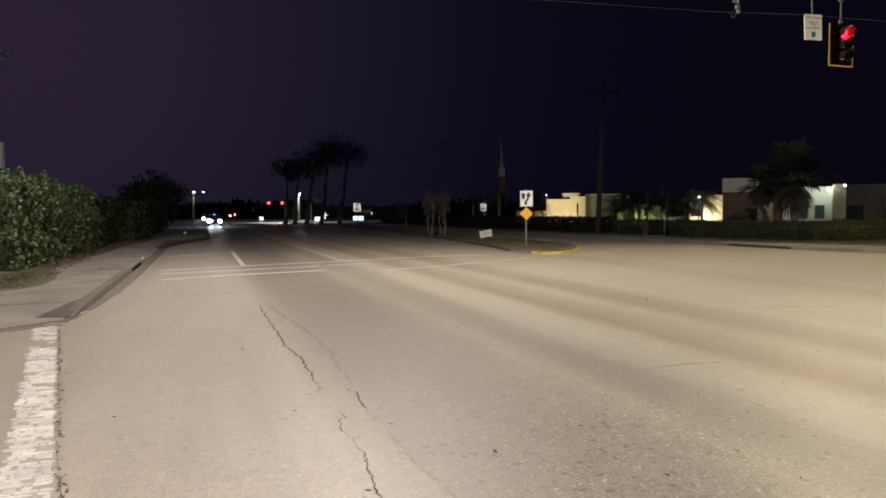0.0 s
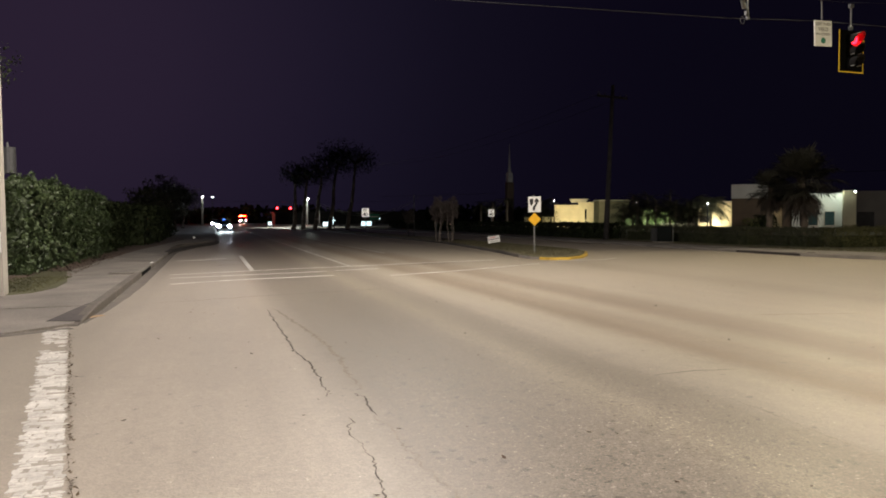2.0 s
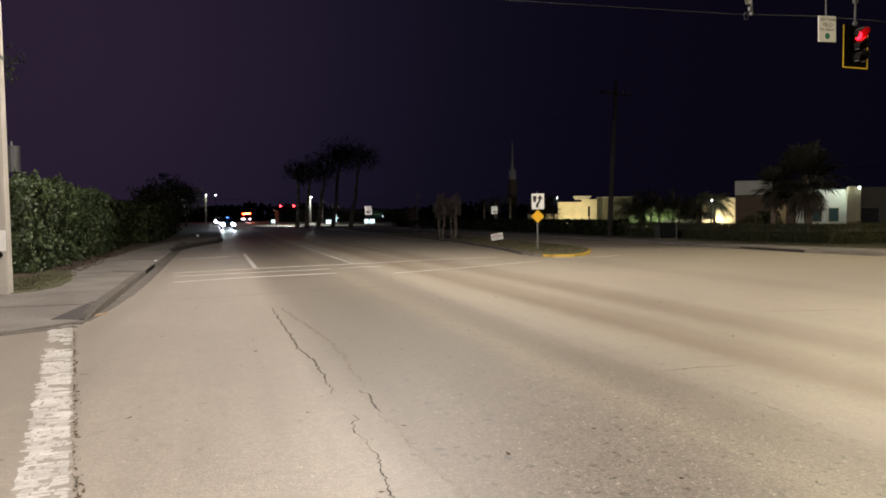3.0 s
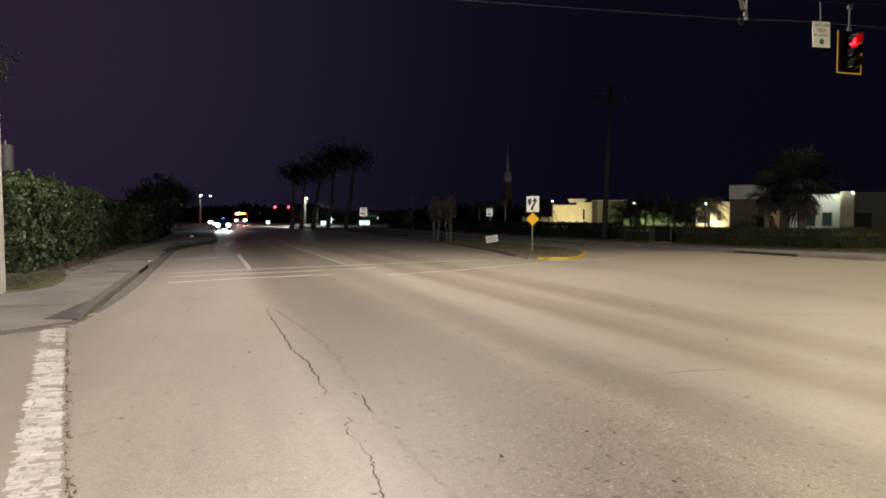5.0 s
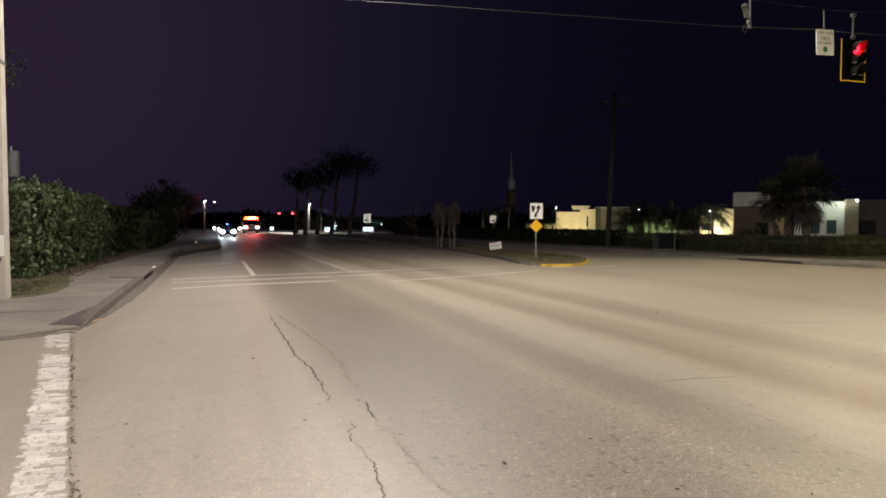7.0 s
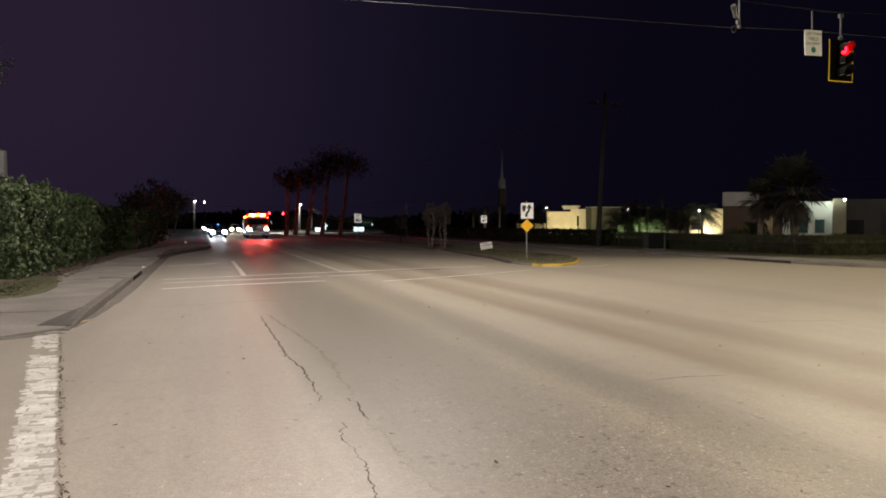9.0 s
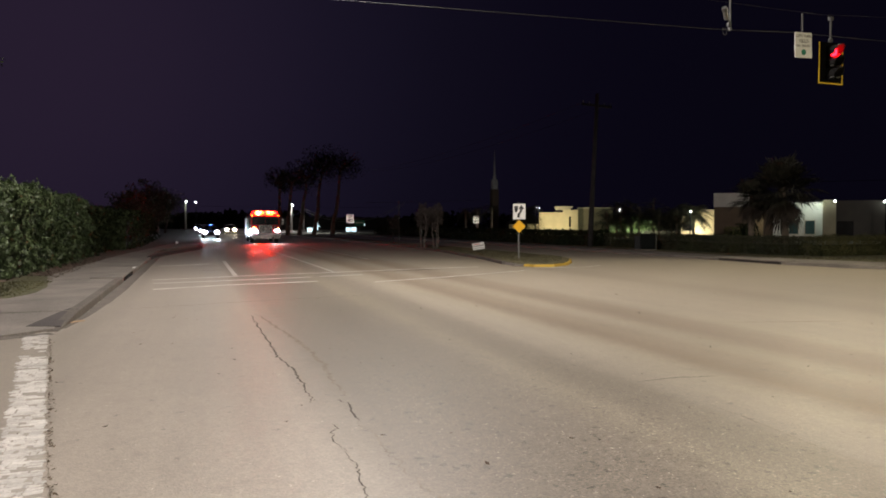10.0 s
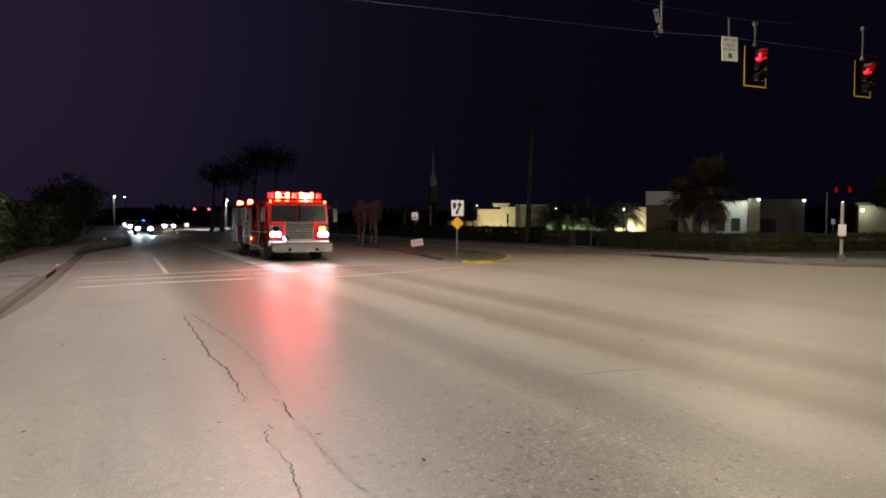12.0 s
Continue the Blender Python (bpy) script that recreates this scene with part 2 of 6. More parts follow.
SIGN_WHITE = surface("white_sign_sheeting", (0.62, 0.62, 0.60), (0.80, 0.80, 0.78), 0.45, 4, 60, 0.03)
SIGN_YELLOW = surface("yellow_sign_sheeting", (0.70, 0.36, 0.008), (0.85, 0.48, 0.012), 0.45, 4, 60, 0.03)
SIGN_GREEN = surface("green_sign_sheeting", (0.0, 0.12, 0.07), (0.01, 0.20, 0.12), 0.45, 4, 60, 0.03)
SIGN_BLACK = surface("black_sign_ink", (0.010, 0.010, 0.011), (0.02, 0.02, 0.02), 0.5, 4, 60, 0.03)
SIGN_RED = surface("red_sign_ink", (0.45, 0.03, 0.04), (0.60, 0.05, 0.06), 0.5, 4, 60, 0.03)
BORDER_YELLOW = surface("yellow_border_tape", (0.56, 0.37, 0.012), (0.74, 0.52, 0.025), 0.4, 6, 60, 0.03)
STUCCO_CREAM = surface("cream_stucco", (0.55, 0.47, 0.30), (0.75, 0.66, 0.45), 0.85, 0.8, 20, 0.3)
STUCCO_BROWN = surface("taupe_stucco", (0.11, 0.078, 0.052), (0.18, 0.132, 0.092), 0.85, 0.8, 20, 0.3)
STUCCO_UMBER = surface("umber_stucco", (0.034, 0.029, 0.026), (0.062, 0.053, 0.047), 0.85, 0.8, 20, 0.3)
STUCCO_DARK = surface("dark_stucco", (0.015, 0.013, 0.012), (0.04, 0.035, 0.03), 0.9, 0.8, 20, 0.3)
STUCCO_WHITE = surface("white_stucco", (0.55, 0.54, 0.50), (0.75, 0.74, 0.70), 0.85, 0.8, 20, 0.3)
TRIM = surface("painted_trim", (0.40, 0.36, 0.28), (0.58, 0.52, 0.42), 0.7, 1.5, 30, 0.1)
DARK_GLASS = surface("dark_window_glass", (0.006, 0.007, 0.008), (0.012, 0.014, 0.015), 0.13, 0.4, 4, 0.0)
TAN_STUCCO = surface("tan_stucco", (0.20, 0.175, 0.12), (0.32, 0.28, 0.19), 0.85, 0.8, 20, 0.3)
OFFICE_GLASS = surface("teal_window_glass", (0.03, 0.055, 0.058), (0.06, 0.10, 0.10), 0.12, 1.0, 10, 0.0)
DARK_DOOR = surface("dark_metal_door", (0.012, 0.011, 0.012), (0.03, 0.028, 0.028), 0.6, 1.0, 30, 0.1)
RED_PAINT = surface("fire_engine_red", (0.24, 0.006, 0.008), (0.34, 0.010, 0.012), 0.22, 1.2, 40, 0.02)
CHROME = surface("chrome", (0.42, 0.42, 0.44), (0.60, 0.60, 0.62), 0.18, 2.0, 40, 0.02, 1.0)
SILVER = surface("brushed_aluminium", (0.42, 0.42, 0.44), (0.62, 0.62, 0.64), 0.35, 3.0, 60, 0.05, 0.8)
RUBBER = surface("tyre_rubber", (0.012, 0.012, 0.012), (0.03, 0.03, 0.03), 0.85, 5, 40, 0.3)
CAR_DARK = surface("dark_blue_car_paint", (0.01, 0.012, 0.02), (0.03, 0.035, 0.05), 0.2, 1, 30, 0.02)
CAR_GREY = surface("grey_car_paint", (0.12, 0.12, 0.13), (0.2, 0.2, 0.21), 0.25, 1, 30, 0.02)
GLOW_HEAD = glow("headlight_glow", (0.80, 0.90, 1.0), 480.0)
GLOW_ENGINE_HEAD = glow("engine_headlight_glow", (0.78, 0.90, 1.0), 190.0)
GLOW_HEAD_WARM = glow("warm_headlight_glow", (1.0, 0.82, 0.55), 500.0)
GLOW_RED = glow("beacon_red_glow", (1.0, 0.0085, 0.0006), 850.0)
GLOW_RED_LOW = glow("low_red_glow", (1.0, 0.020, 0.0014), 160.0)
GLOW_BLOOM = glow("red_bloom_glow", (1.0, 0.0012, 0.0009), 45.0)
GLOW_STROBE = glow("white_strobe_glow", (1.0, 0.90, 0.90), 500.0)
GLOW_AMBER = glow("beacon_amber_glow", (1.0, 0.09, 0.008), 40.0)
GLOW_BLUE = glow("beacon_blue_glow", (0.08, 0.25, 1.0), 4.0)
GLOW_SIGNAL = glow("signal_red_glow", (1.0, 0.0014, 0.004), 60.0)
VISOR = surface("grey_black_visor", (0.010, 0.010, 0.010), (0.020, 0.019, 0.019), 0.48, 5, 60, 0.1)
GLOW_LAMP = glow("street_lamp_glow", (0.93, 1.0, 0.95), 60.0)
GLOW_WALL = glow("wall_lamp_glow", (0.90, 1.0, 0.92), 70.0)
GLOW_SHOP = glow("lit_window_glow", (0.72, 0.95, 1.0), 1.3)
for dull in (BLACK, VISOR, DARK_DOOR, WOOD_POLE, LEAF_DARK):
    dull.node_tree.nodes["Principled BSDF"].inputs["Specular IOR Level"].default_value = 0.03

# ---------------------------------------------------------------- mesh helpers


def link_mesh(name, bm, material, parent=None, label="", smooth=False):
    me = bpy.data.meshes.new(name)
    bm.normal_update()
    bm.to_mesh(me)
    bm.free()
    me.materials.append(material)
    if smooth:
        for f in me.polygons:
            f.use_smooth = True
    ob = new(name, me)
    if parent:
        ob.parent = parent
    if label:
        ob["label"] = label
    return ob


def part(name, bm, material, parent, label="", smooth=False):
    return link_mesh(name, bm, material, parent, label, smooth)


def raw(name, verts, faces, material, parent=None):
    me = bpy.data.meshes.new(name)
    me.from_pydata(verts, [], faces)
    me.materials.append(material)
    ob = new(name, me)
    if parent:
        ob.parent = parent
    return ob


def root(name, m, label, category, group=""):
    ob = new(name)
    ob.empty_display_size = 0.2
    ob.matrix_basis = m
    return tagged(ob, label, category, group)


def add_box(bm, x0, y0, z0, x1, y1, z1, bevel=0.0):
    g = bmesh.ops.create_cube(bm, size=1)
    bmesh.ops.transform(bm, verts=g["verts"], matrix=Matrix.LocRotScale(((x0 + x1) / 2, (y0 + y1) / 2, (z0 + z1) / 2), None,
                                                                        (abs(x1 - x0), abs(y1 - y0), abs(z1 - z0))))
    if bevel:
        edges = list({e for v in g["verts"] for e in v.link_edges})
        bmesh.ops.bevel(bm, geom=edges, offset=bevel, segments=2, affect="EDGES", profile=0.6)
    return bm


def box(*a, bevel=0.0):
    return add_box(bmesh.new(), *a, bevel=bevel)


def add_tube(bm, a, b, r0, r1=None, sides=12, caps=True):
    a, b = Vector(a), Vector(b)
    m = Matrix.Translation((a + b) / 2) @ (b - a).to_track_quat("Z", "Y").to_matrix().to_4x4()
    bmesh.ops.create_cone(bm, cap_ends=caps, segments=sides, radius1=r0, radius2=r0 if r1 is None else r1, depth=(b - a).length, matrix=m)
    return bm


def tube(a, b, r0, r1=None, sides=12):
    return add_tube(bmesh.new(), a, b, r0, r1, sides)


def ball(at, r, sx=1, sy=1, sz=1, u=12, v=8):
    bm = bmesh.new()
    bmesh.ops.create_uvsphere(bm, u_segments=u, v_segments=v, radius=r, matrix=Matrix.Translation(at) @ Matrix.Diagonal((sx, sy, sz, 1)))
    return bm


def prism(points, depth, axis="y", bevel=0.0):
    """An outline in x and z, pushed out along y from 0 to depth (or in x and y, along z)."""
    bm = bmesh.new()
    vs = [bm.verts.new((p[0], 0, p[1]) if axis == "y" else (p[0], p[1], 0)) for p in points]
    f = bm.faces.new(vs)
    g = bmesh.ops.extrude_face_region(bm, geom=[f])
    move = Vector((0, depth, 0)) if axis == "y" else Vector((0, 0, depth))
    bmesh.ops.translate(bm, verts=[v for v in g["geom"] if isinstance(v, bmesh.types.BMVert)], vec=move)
    bmesh.ops.recalc_face_normals(bm, faces=bm.faces)
    if bevel:
        bmesh.ops.bevel(bm, geom=list(bm.edges), offset=bevel, segments=2, affect="EDGES")
    return bm


def slab(points, z0, z1):
    bm = prism(points, z1 - z0, "z")
    bmesh.ops.translate(bm, verts=bm.verts, vec=(0, 0, z0))
    return bm


def sweep(line, profile):
    """A cross-section (offset to the right, height) carried along a line in plan."""
    pts = [Vector((*p, 0)) if len(p) == 2 else Vector(p) for p in line]
    verts, faces, k = [], [], len(profile)
    for i, p in enumerate(pts):
        d = (pts[min(i + 1, len(pts) - 1)] - pts[max(i - 1, 0)]).normalized()
        right = Vector((d.y, -d.x, 0))
        for o, h in profile:
            verts.append(tuple(p + right * o + Vector((0, 0, h))))
    for i in range(len(pts) - 1):
        for j in range(k):
            a, b = i * k + j, i * k + (j + 1) % k
            faces.append((a, b, b + k, a + k))
    faces.append(tuple(range(k)))
    faces.append(tuple(range((len(pts) - 1) * k, len(pts) * k))[::-1])
    return verts, faces


def strip(line, width, z=0.004, thick=0.004):
    """A painted line along points in plan."""
    return sweep([(x, y, z) for x, y in line], [(-width / 2, 0), (width / 2, 0), (width / 2, thick), (-width / 2, thick)])


def wire(points, r, sides=6):
    verts, faces = [], []
    pts = [Vector(p) for p in points]
    for i, p in enumerate(pts):
        d = (pts[min(i + 1, len(pts) - 1)] - pts[max(i - 1, 0)]).normalized()
        a = d.cross(Vector((0, 0, 1))).normalized()
        b = a.cross(d)
        for k in range(sides):
            t = 2 * math.pi * k / sides
            verts.append(tuple(p + a * r * math.cos(t) + b * r * math.sin(t)))
    for i in range(len(pts) - 1):
        for k in range(sides):
            faces.append((i * sides + k, i * sides + (k + 1) % sides, (i + 1) * sides + (k + 1) % sides, (i + 1) * sides + k))
    return verts, faces


def sagging(a, b, sag, n=24):
    a, b = Vector(a), Vector(b)
    return [a.lerp(b, i / n) - Vector((0, 0, 4 * sag * (i / n) * (1 - i / n))) for i in range(n + 1)]


def leaf_mesh(points, normals, size, rng, ratio=0.5):
    """Small folded leaves, four corners each, scattered at points and turned about their normals."""
    n = len(points)
    p, nr = np.asarray(points), np.asarray(normals) + rng.normal(0, 0.55, (n, 3))
    nr /= np.linalg.norm(nr, axis=1, keepdims=True)
    t = np.cross(nr, rng.normal(0, 1, (n, 3)))
    t /= np.linalg.norm(t, axis=1, keepdims=True)
    b = np.cross(nr, t)
    s = size * rng.uniform(0.6, 1.3, (n, 1))
    v = np.stack([p - t * s, p + b * s * ratio - nr * s * 0.15, p + t * s, p - b * s * ratio - nr * s * 0.15], 1).reshape(-1, 3)
    f = np.arange(4 * n).reshape(n, 4)
    return v.tolist(), f.tolist()


def text_bm(words, size, x, z, y, bold=0.0):
    """Raised lettering in the x-z plane, facing -y."""
    cu = bpy.data.curves.new("lettering", "FONT")
    cu.body, cu.size, cu.align_x, cu.align_y, cu.extrude = words, size, "CENTER", "CENTER", 0.001
    cu.offset = bold * size
    ob = new("lettering", cu)
    bm = bmesh.new()
    me = ob.to_mesh()
    bm.from_mesh(me)
    ob.to_mesh_clear()
    bpy.data.objects.remove(ob)
    bpy.data.curves.remove(cu)
    bmesh.ops.transform(bm, verts=bm.verts, matrix=pose(x, y, z, 90))
    return bm


# ---------------------------------------------------------------- ground and road
bm = bmesh.new()
bmesh.ops.create_grid(bm, x_segments=2, y_segments=2, size=1500)
ground = link_mesh("ground", bm, DIRT)
ground.location.z = -0.02
tagged(ground, "dark sandy soil and thin grass around the junction", "ground", kind="structure")

road = link_mesh("road", slab([(-60, -40), (70, -40), (70, 13.5), (30, 15.5), (24.6, 18.5), (23.2, 24), (23.2, 300), (0.6, 300), (0.6, 56), (0.2, 48),
                               (-1.3, 42), (-1.93, 36), (-1.93, 13), (-2.4, 11.8), (-4, 11.2), (-60, 11.2)], -0.015, 0.0), ASPHALT)
tagged(road, "old pale worn asphalt junction with tyre streaks", "road", kind="structure")
cross_road = link_mesh("road_far", slab([(-90, 132), (120, 132), (120, 146), (-90, 146)], -0.012, 0.004), CONCRETE)
tagged(cross_road, "pale lit cross street at the next junction", "road", kind="structure")


def kerb(name, line, paint=CONCRETE, high=0.13, deep=0.16, label="weathered grey concrete kerb", side=1):
    v, f = sweep(line, [(0, -0.02), (0, high - 0.02), (-0.02 * side, high), (-deep * side, high), (-deep * side, -0.02)])
    ob = raw(name, v, f, paint)
    return tagged(ob, label, "kerb", kind="structure")


KERB_OLD = surface("grimy_kerb_concrete", (0.05, 0.043, 0.037), (0.145, 0.126, 0.108), 0.9, 1.6, 30, 0.5)
LEFT_KERB = [(-2.0, 12.2), (-1.97, 13.0), (-1.94, 14), (-1.93, 21.9)]
near_kerb = kerb("kerb_near", LEFT_KERB, KERB_OLD, 0.15)
for q in near_kerb.data.vertices:
    if q.co.z > 0:
        q.co.z = 0.015 + (q.co.z - 0.015) * min(1.0, max(0.0, (q.co.y - 12.3) / 1.5))
kerb("kerb_middle", [(-1.93, 25.9), (-1.93, 30), (-1.92, 35.4)])
kerb("kerb_bend", [(-1.92, 35.4), (-1.85, 37.5), (-1.5, 40.4), (-0.6, 45), (0.3, 49), (0.5, 51.5)], GRIME_SLOT_SHADE, 0.16, label="kerb blackened by grime where the road narrows")
kerb("kerb_far", [(0.5, 51.5), (0.56, 54), (0.6, 62), (0.6, 300)])


pavement = link_mesh("pavement", slab([(-2.09, 14.0), (-2.09, 42), (-2.0, 47), (0.1, 52), (0.43, 60), (-1.7, 60), (-3.4, 40), (-3.95, 30), (-4.25, 17.5), (-6.5, 14.5)], -0.02, 0.095), TAR)
tagged(pavement, "grey weathered concrete pavement beside the hedge", "pavement", kind="structure")


def back_edge(y):
    return float(np.interp(y, [14.5, 17.5, 30, 40, 60], [-6.4, -4.25, -3.95, -3.4, -1.7]))


def front_edge(y):
    return float(np.interp(y, [14, 42, 47, 52, 60], [-2.10, -2.10, -2.0, 0.05, 0.40]))


rng = np.random.default_rng(5)
y = 14.02
while y < 58:
    y2 = y + 1.55
    lift = 0.113 + rng.uniform(0, 0.010)
    bm = slab([(front_edge(y), y), (front_edge(y2 - 0.014), y2 - 0.014), (back_edge(y2 - 0.014), y2 - 0.014), (back_edge(y), y)], 0.09, lift)
    part("paving_slab", bm, CONCRETE, pavement)
    y = y2
# the pavement drops to the side street
bm = slab([(-2.08, 14.0), (-6.5, 14.5), (-12, 13.9), (-12, 11.5), (-4.2, 11.45), (-2.8, 11.75), (-2.08, 12.3)], -0.02, 0.113)
for q in bm.verts:
    if q.co.z > 0 and q.co.y < 13:
        q.co.z = 0.012 + 0.03 * (q.co.y - 11.45)
bmesh.ops.triangulate(bm, faces=[q for q in bm.faces if len(q.verts) > 4])
tagged(link_mesh("pavement_ramp", bm, CONCRETE), "weathered concrete ramp down to the side street", "pavement", kind="structure")
FLARE = surface("dark_kerb_flare", (0.030, 0.026, 0.026), (0.085, 0.074, 0.070), 0.9, 2.0, 30, 0.4)
bm = slab([(-2.50, 12.55), (-2.0, 12.45), (-2.08, 14.5), (-2.20, 14.2), (-2.36, 13.3)], 0.0, 0.12)
for q in bm.verts:
    if q.co.z > 0.05:
        q.co.z = 0.05 + 0.040 * (q.co.y - 12.3)
tagged(link_mesh("kerb_flare", bm, FLARE), "dark flared end of the kerb at the ramp", "kerb", kind="structure")
marking_line = strip([(-14, 11.25), (-4.3, 11.25), (-2.9, 11.5), (-2.05, 12.0)], 0.24, 0.002, 0.002)
tagged(raw("gutter_corner", *marking_line, TAR), "dark gutter seam round the corner", "gutter", kind="structure")
verge = link_mesh("verge", slab([(-4.25, 17.5), (-3.95, 30), (-3.4, 40), (-1.7, 60), (0.44, 60.2), (0.44, 300), (-30, 300), (-30, 13.6), (-12, 13.6), (-6.5, 14.5)], -0.02, 0.10), MULCH)
tagged(verge, "brown mulch and bare soil under the hedge", "verge", kind="structure")

LAWN = surface("thin_green_lawn", (0.040, 0.042, 0.018), (0.105, 0.100, 0.048), 0.9, 2.0, 30, 0.5, spread=0.3)
patch = link_mesh("lawn_patch", slab([(-4.7, 16.6), (-4.0, 16.5), (-3.6, 16.85), (-3.36, 18.0), (-3.42, 19.6), (-3.75, 21.5), (-4.1, 23.5), (-4.7, 23.5)], 0.09, 0.130), LAWN)
tagged(patch, "small patch of thin lawn between pole and pavement", "lawn", kind="structure")

# storm drain in the kerb
drain = root("storm_drain", pose(-1.93, 23.9, 0), "concrete kerb inlet with a dark block standing in for the shaded slot", "drain")
part("cover", box(-0.85, -2.0, 0.115, 0.0, 2.0, 0.17, bevel=0.02), CONCRETE, drain)
# a solid black block stands in for the shade inside the opening
part("slot", box(-0.5, -1.75, -0.018, -0.008, 1.6, 0.113), BLACK, drain, "dark block standing in for the shaded slot")
part("end_block", box(-0.5, -2.0, -0.02, 0.0, -1.75, 0.112, bevel=0.01), CONCRETE, drain)
part("end_block", box(-0.5, 1.6, -0.02, 0.0, 2.0, 0.112, bevel=0.01), CONCRETE, drain)

# painted lines


def marking(name, line, width, mat, label, z=0.004):
    v, f = strip(line, width, z)
    return tagged(raw(name, v, f, mat), label, "road marking", kind="structure")


marking("stop_line", [(-1.2, 22.55), (2.55, 23.85), (4.9, 24.36), (7.1, 25.05), (10.5, 25.8)], 0.11, PAINT_FADED, "thin faded white line across the lanes")
marking("crosswalk_line", [(-1.1, 21.25), (1.7, 21.9), (3.4, 22.3)], 0.11, PAINT_FADED, "thin faded white crosswalk line")
marking("crosswalk_line", [(3.75, 22.5), (5.2, 22.9)], 0.11, PAINT_FADED, "thin faded white crosswalk line")
marking("crosswalk_line", [(-1.0, 19.3), (0.7, 20.05), (2.2, 20.35), (3.35, 20.6)], 0.12, PAINT_FADED, "thin faded white crosswalk line")
marking("crosswalk_line", [(4.9, 19.9), (7.66, 21.15), (11.2, 23.2)], 0.09, PAINT_FADED, "thin faded white crosswalk line")
marking("turn_arrow_bar", [(-1.3, 30.0), (-0.3, 30.4), (0.52, 31.15)], 0.22, PAINT_FADED, "faded white bar in the turn lane")
marking("lane_line", [(1.22, 23.3), (1.22, 33)], 0.14, PAINT_MID, "faded white lane line")
marking("lane_line", [(4.55, 24.5), (4.57, 42), (4.6, 90)], 0.10, PAINT_MID, "faded white lane line")
marking("nose_line", [(12.3, 24.5), (13.4, 24.35), (14.6, 24.45), (15.6, 25.2)], 0.10, PAINT_FADED, "worn white line round the island nose")
marking("lane_line", [(7.8, 33), (7.75, 42), (7.6, 90)], 0.09, PAINT_MID, "faded white lane line")

# wide white line, broken into chips by heat and tyres
rng = np.random.default_rng(3)
chips_v, chips_f = [], []


def line_centre(y):
    return -0.35 - (y - 0.8) * 0.170


v, f = strip([(line_centre(0.8), 0.8), (line_centre(9.9), 9.9)], 0.27, 0.0005, 0.002)
tagged(raw("edge_line_ghost", v, f, PAINT_GHOST), "thin worn film of white paint under the chips", "road marking", kind="structure")
y = 0.8
while y < 11.8:
    h = rng.uniform(0.04, 0.10)
    c = line_centre(y)
    x0, x1 = c - 0.145 - rng.uniform(-0.02, 0.045), c + 0.145 + rng.uniform(-0.015, 0.012)
    cuts = [x0] + sorted(rng.uniform(x0 + 0.05, x1 - 0.05, rng.integers(1, 4)).tolist()) + [x1]
    for a, b in zip(cuts[:-1], cuts[1:]):
        if rng.random() < (0.16 if y < 10.0 else 0.22) or b - a < 0.03 or (9.9 < y < 10.7 and rng.random() < 0.8):
            continue
        i = len(chips_v)
        s = 0.010
        jig = rng.uniform(-s, s, (8, 2))
        g = 0.006
        ring = [(a + g, y + g), (a * 0.6 + b * 0.4, y + g), (b - g, y + g), (b - g * 0.5, y + h * 0.5), (b - g, y + h - g), (a * 0.35 + b * 0.65, y + h - g), (a + g, y + h - g), (a + g * 0.5, y + h * 0.45)]
        ring = [(px + jx, py + jy) for (px, py), (jx, jy) in zip(ring, jig)]
        chips_v += [(px, py, 0.001) for px, py in ring] + [(px, py, 0.006) for px, py in ring]
        m = len(ring)
        chips_f.append(tuple(range(i + m, i + 2 * m)))
        chips_f += [(i + k, i + (k + 1) % m, i + m + (k + 1) % m, i + m + k) for k in range(m)]
    y += h
tagged(raw("edge_line", chips_v, chips_f, PAINT_WHITE), "wide white road line cracked into worn chips", "road marking", kind="stuff")


def crack(line, seed, width, wander=0.010, step=0.035, mat=None, rag=0.65):
    """A jagged crack along a few points in plan."""
    r = np.random.default_rng(seed)
    pts = []
    for a, b in zip(line[:-1], line[1:]):
        a, b = np.array(a), np.array(b)
        n = max(1, int(np.linalg.norm(b - a) / step))
        pts += [a + (b - a) * i / n for i in range(n)]
    pts = np.array(pts + [np.array(line[-1])])
    n = len(pts)
    d = np.gradient(pts, axis=0)
    d /= np.linalg.norm(d, axis=1, keepdims=True)
    side = np.c_[-d[:, 1], d[:, 0]]
    off, drift = 0.0, []
    for i in range(n):
        off = off * 0.7 + r.normal(0, wander)
        drift.append(off)
    pts = pts + side * np.array(drift)[:, None]
    w = width * r.uniform(1 - rag, 1.0, n) * np.clip(4 * np.minimum(np.arange(n), np.arange(n)[::-1]) / n + 0.25, 0, 1)
    v = [(*q, 0.003) for q in (pts - side * w[:, None])] + [(*q, 0.003) for q in (pts + side * w[:, None])]
    f = [(i, i + 1, n + 1 + i, n + i) for i in range(n - 1)]
    return tagged(raw("crack", v, f, mat or CRACK), "dark jagged crack in the asphalt", "crack", kind="structure")


crack([(0.95, 13.3), (0.96, 11), (0.97, 9.76), (0.96, 8.98), (1.01, 8.6), (1.05, 8.2), (1.05, 7.8), (1.02, 6.8), (1.01, 6.55)], 1, 0.0165)
crack([(1.26, 6.6), (1.32, 6.43), (1.29, 6.1), (1.29, 5.78)], 2, 0.011)
crack([(1.06, 5.82), (1.09, 5.62), (1.03, 5.56), (0.98, 5.42), (1.01, 5.17)], 3, 0.007)
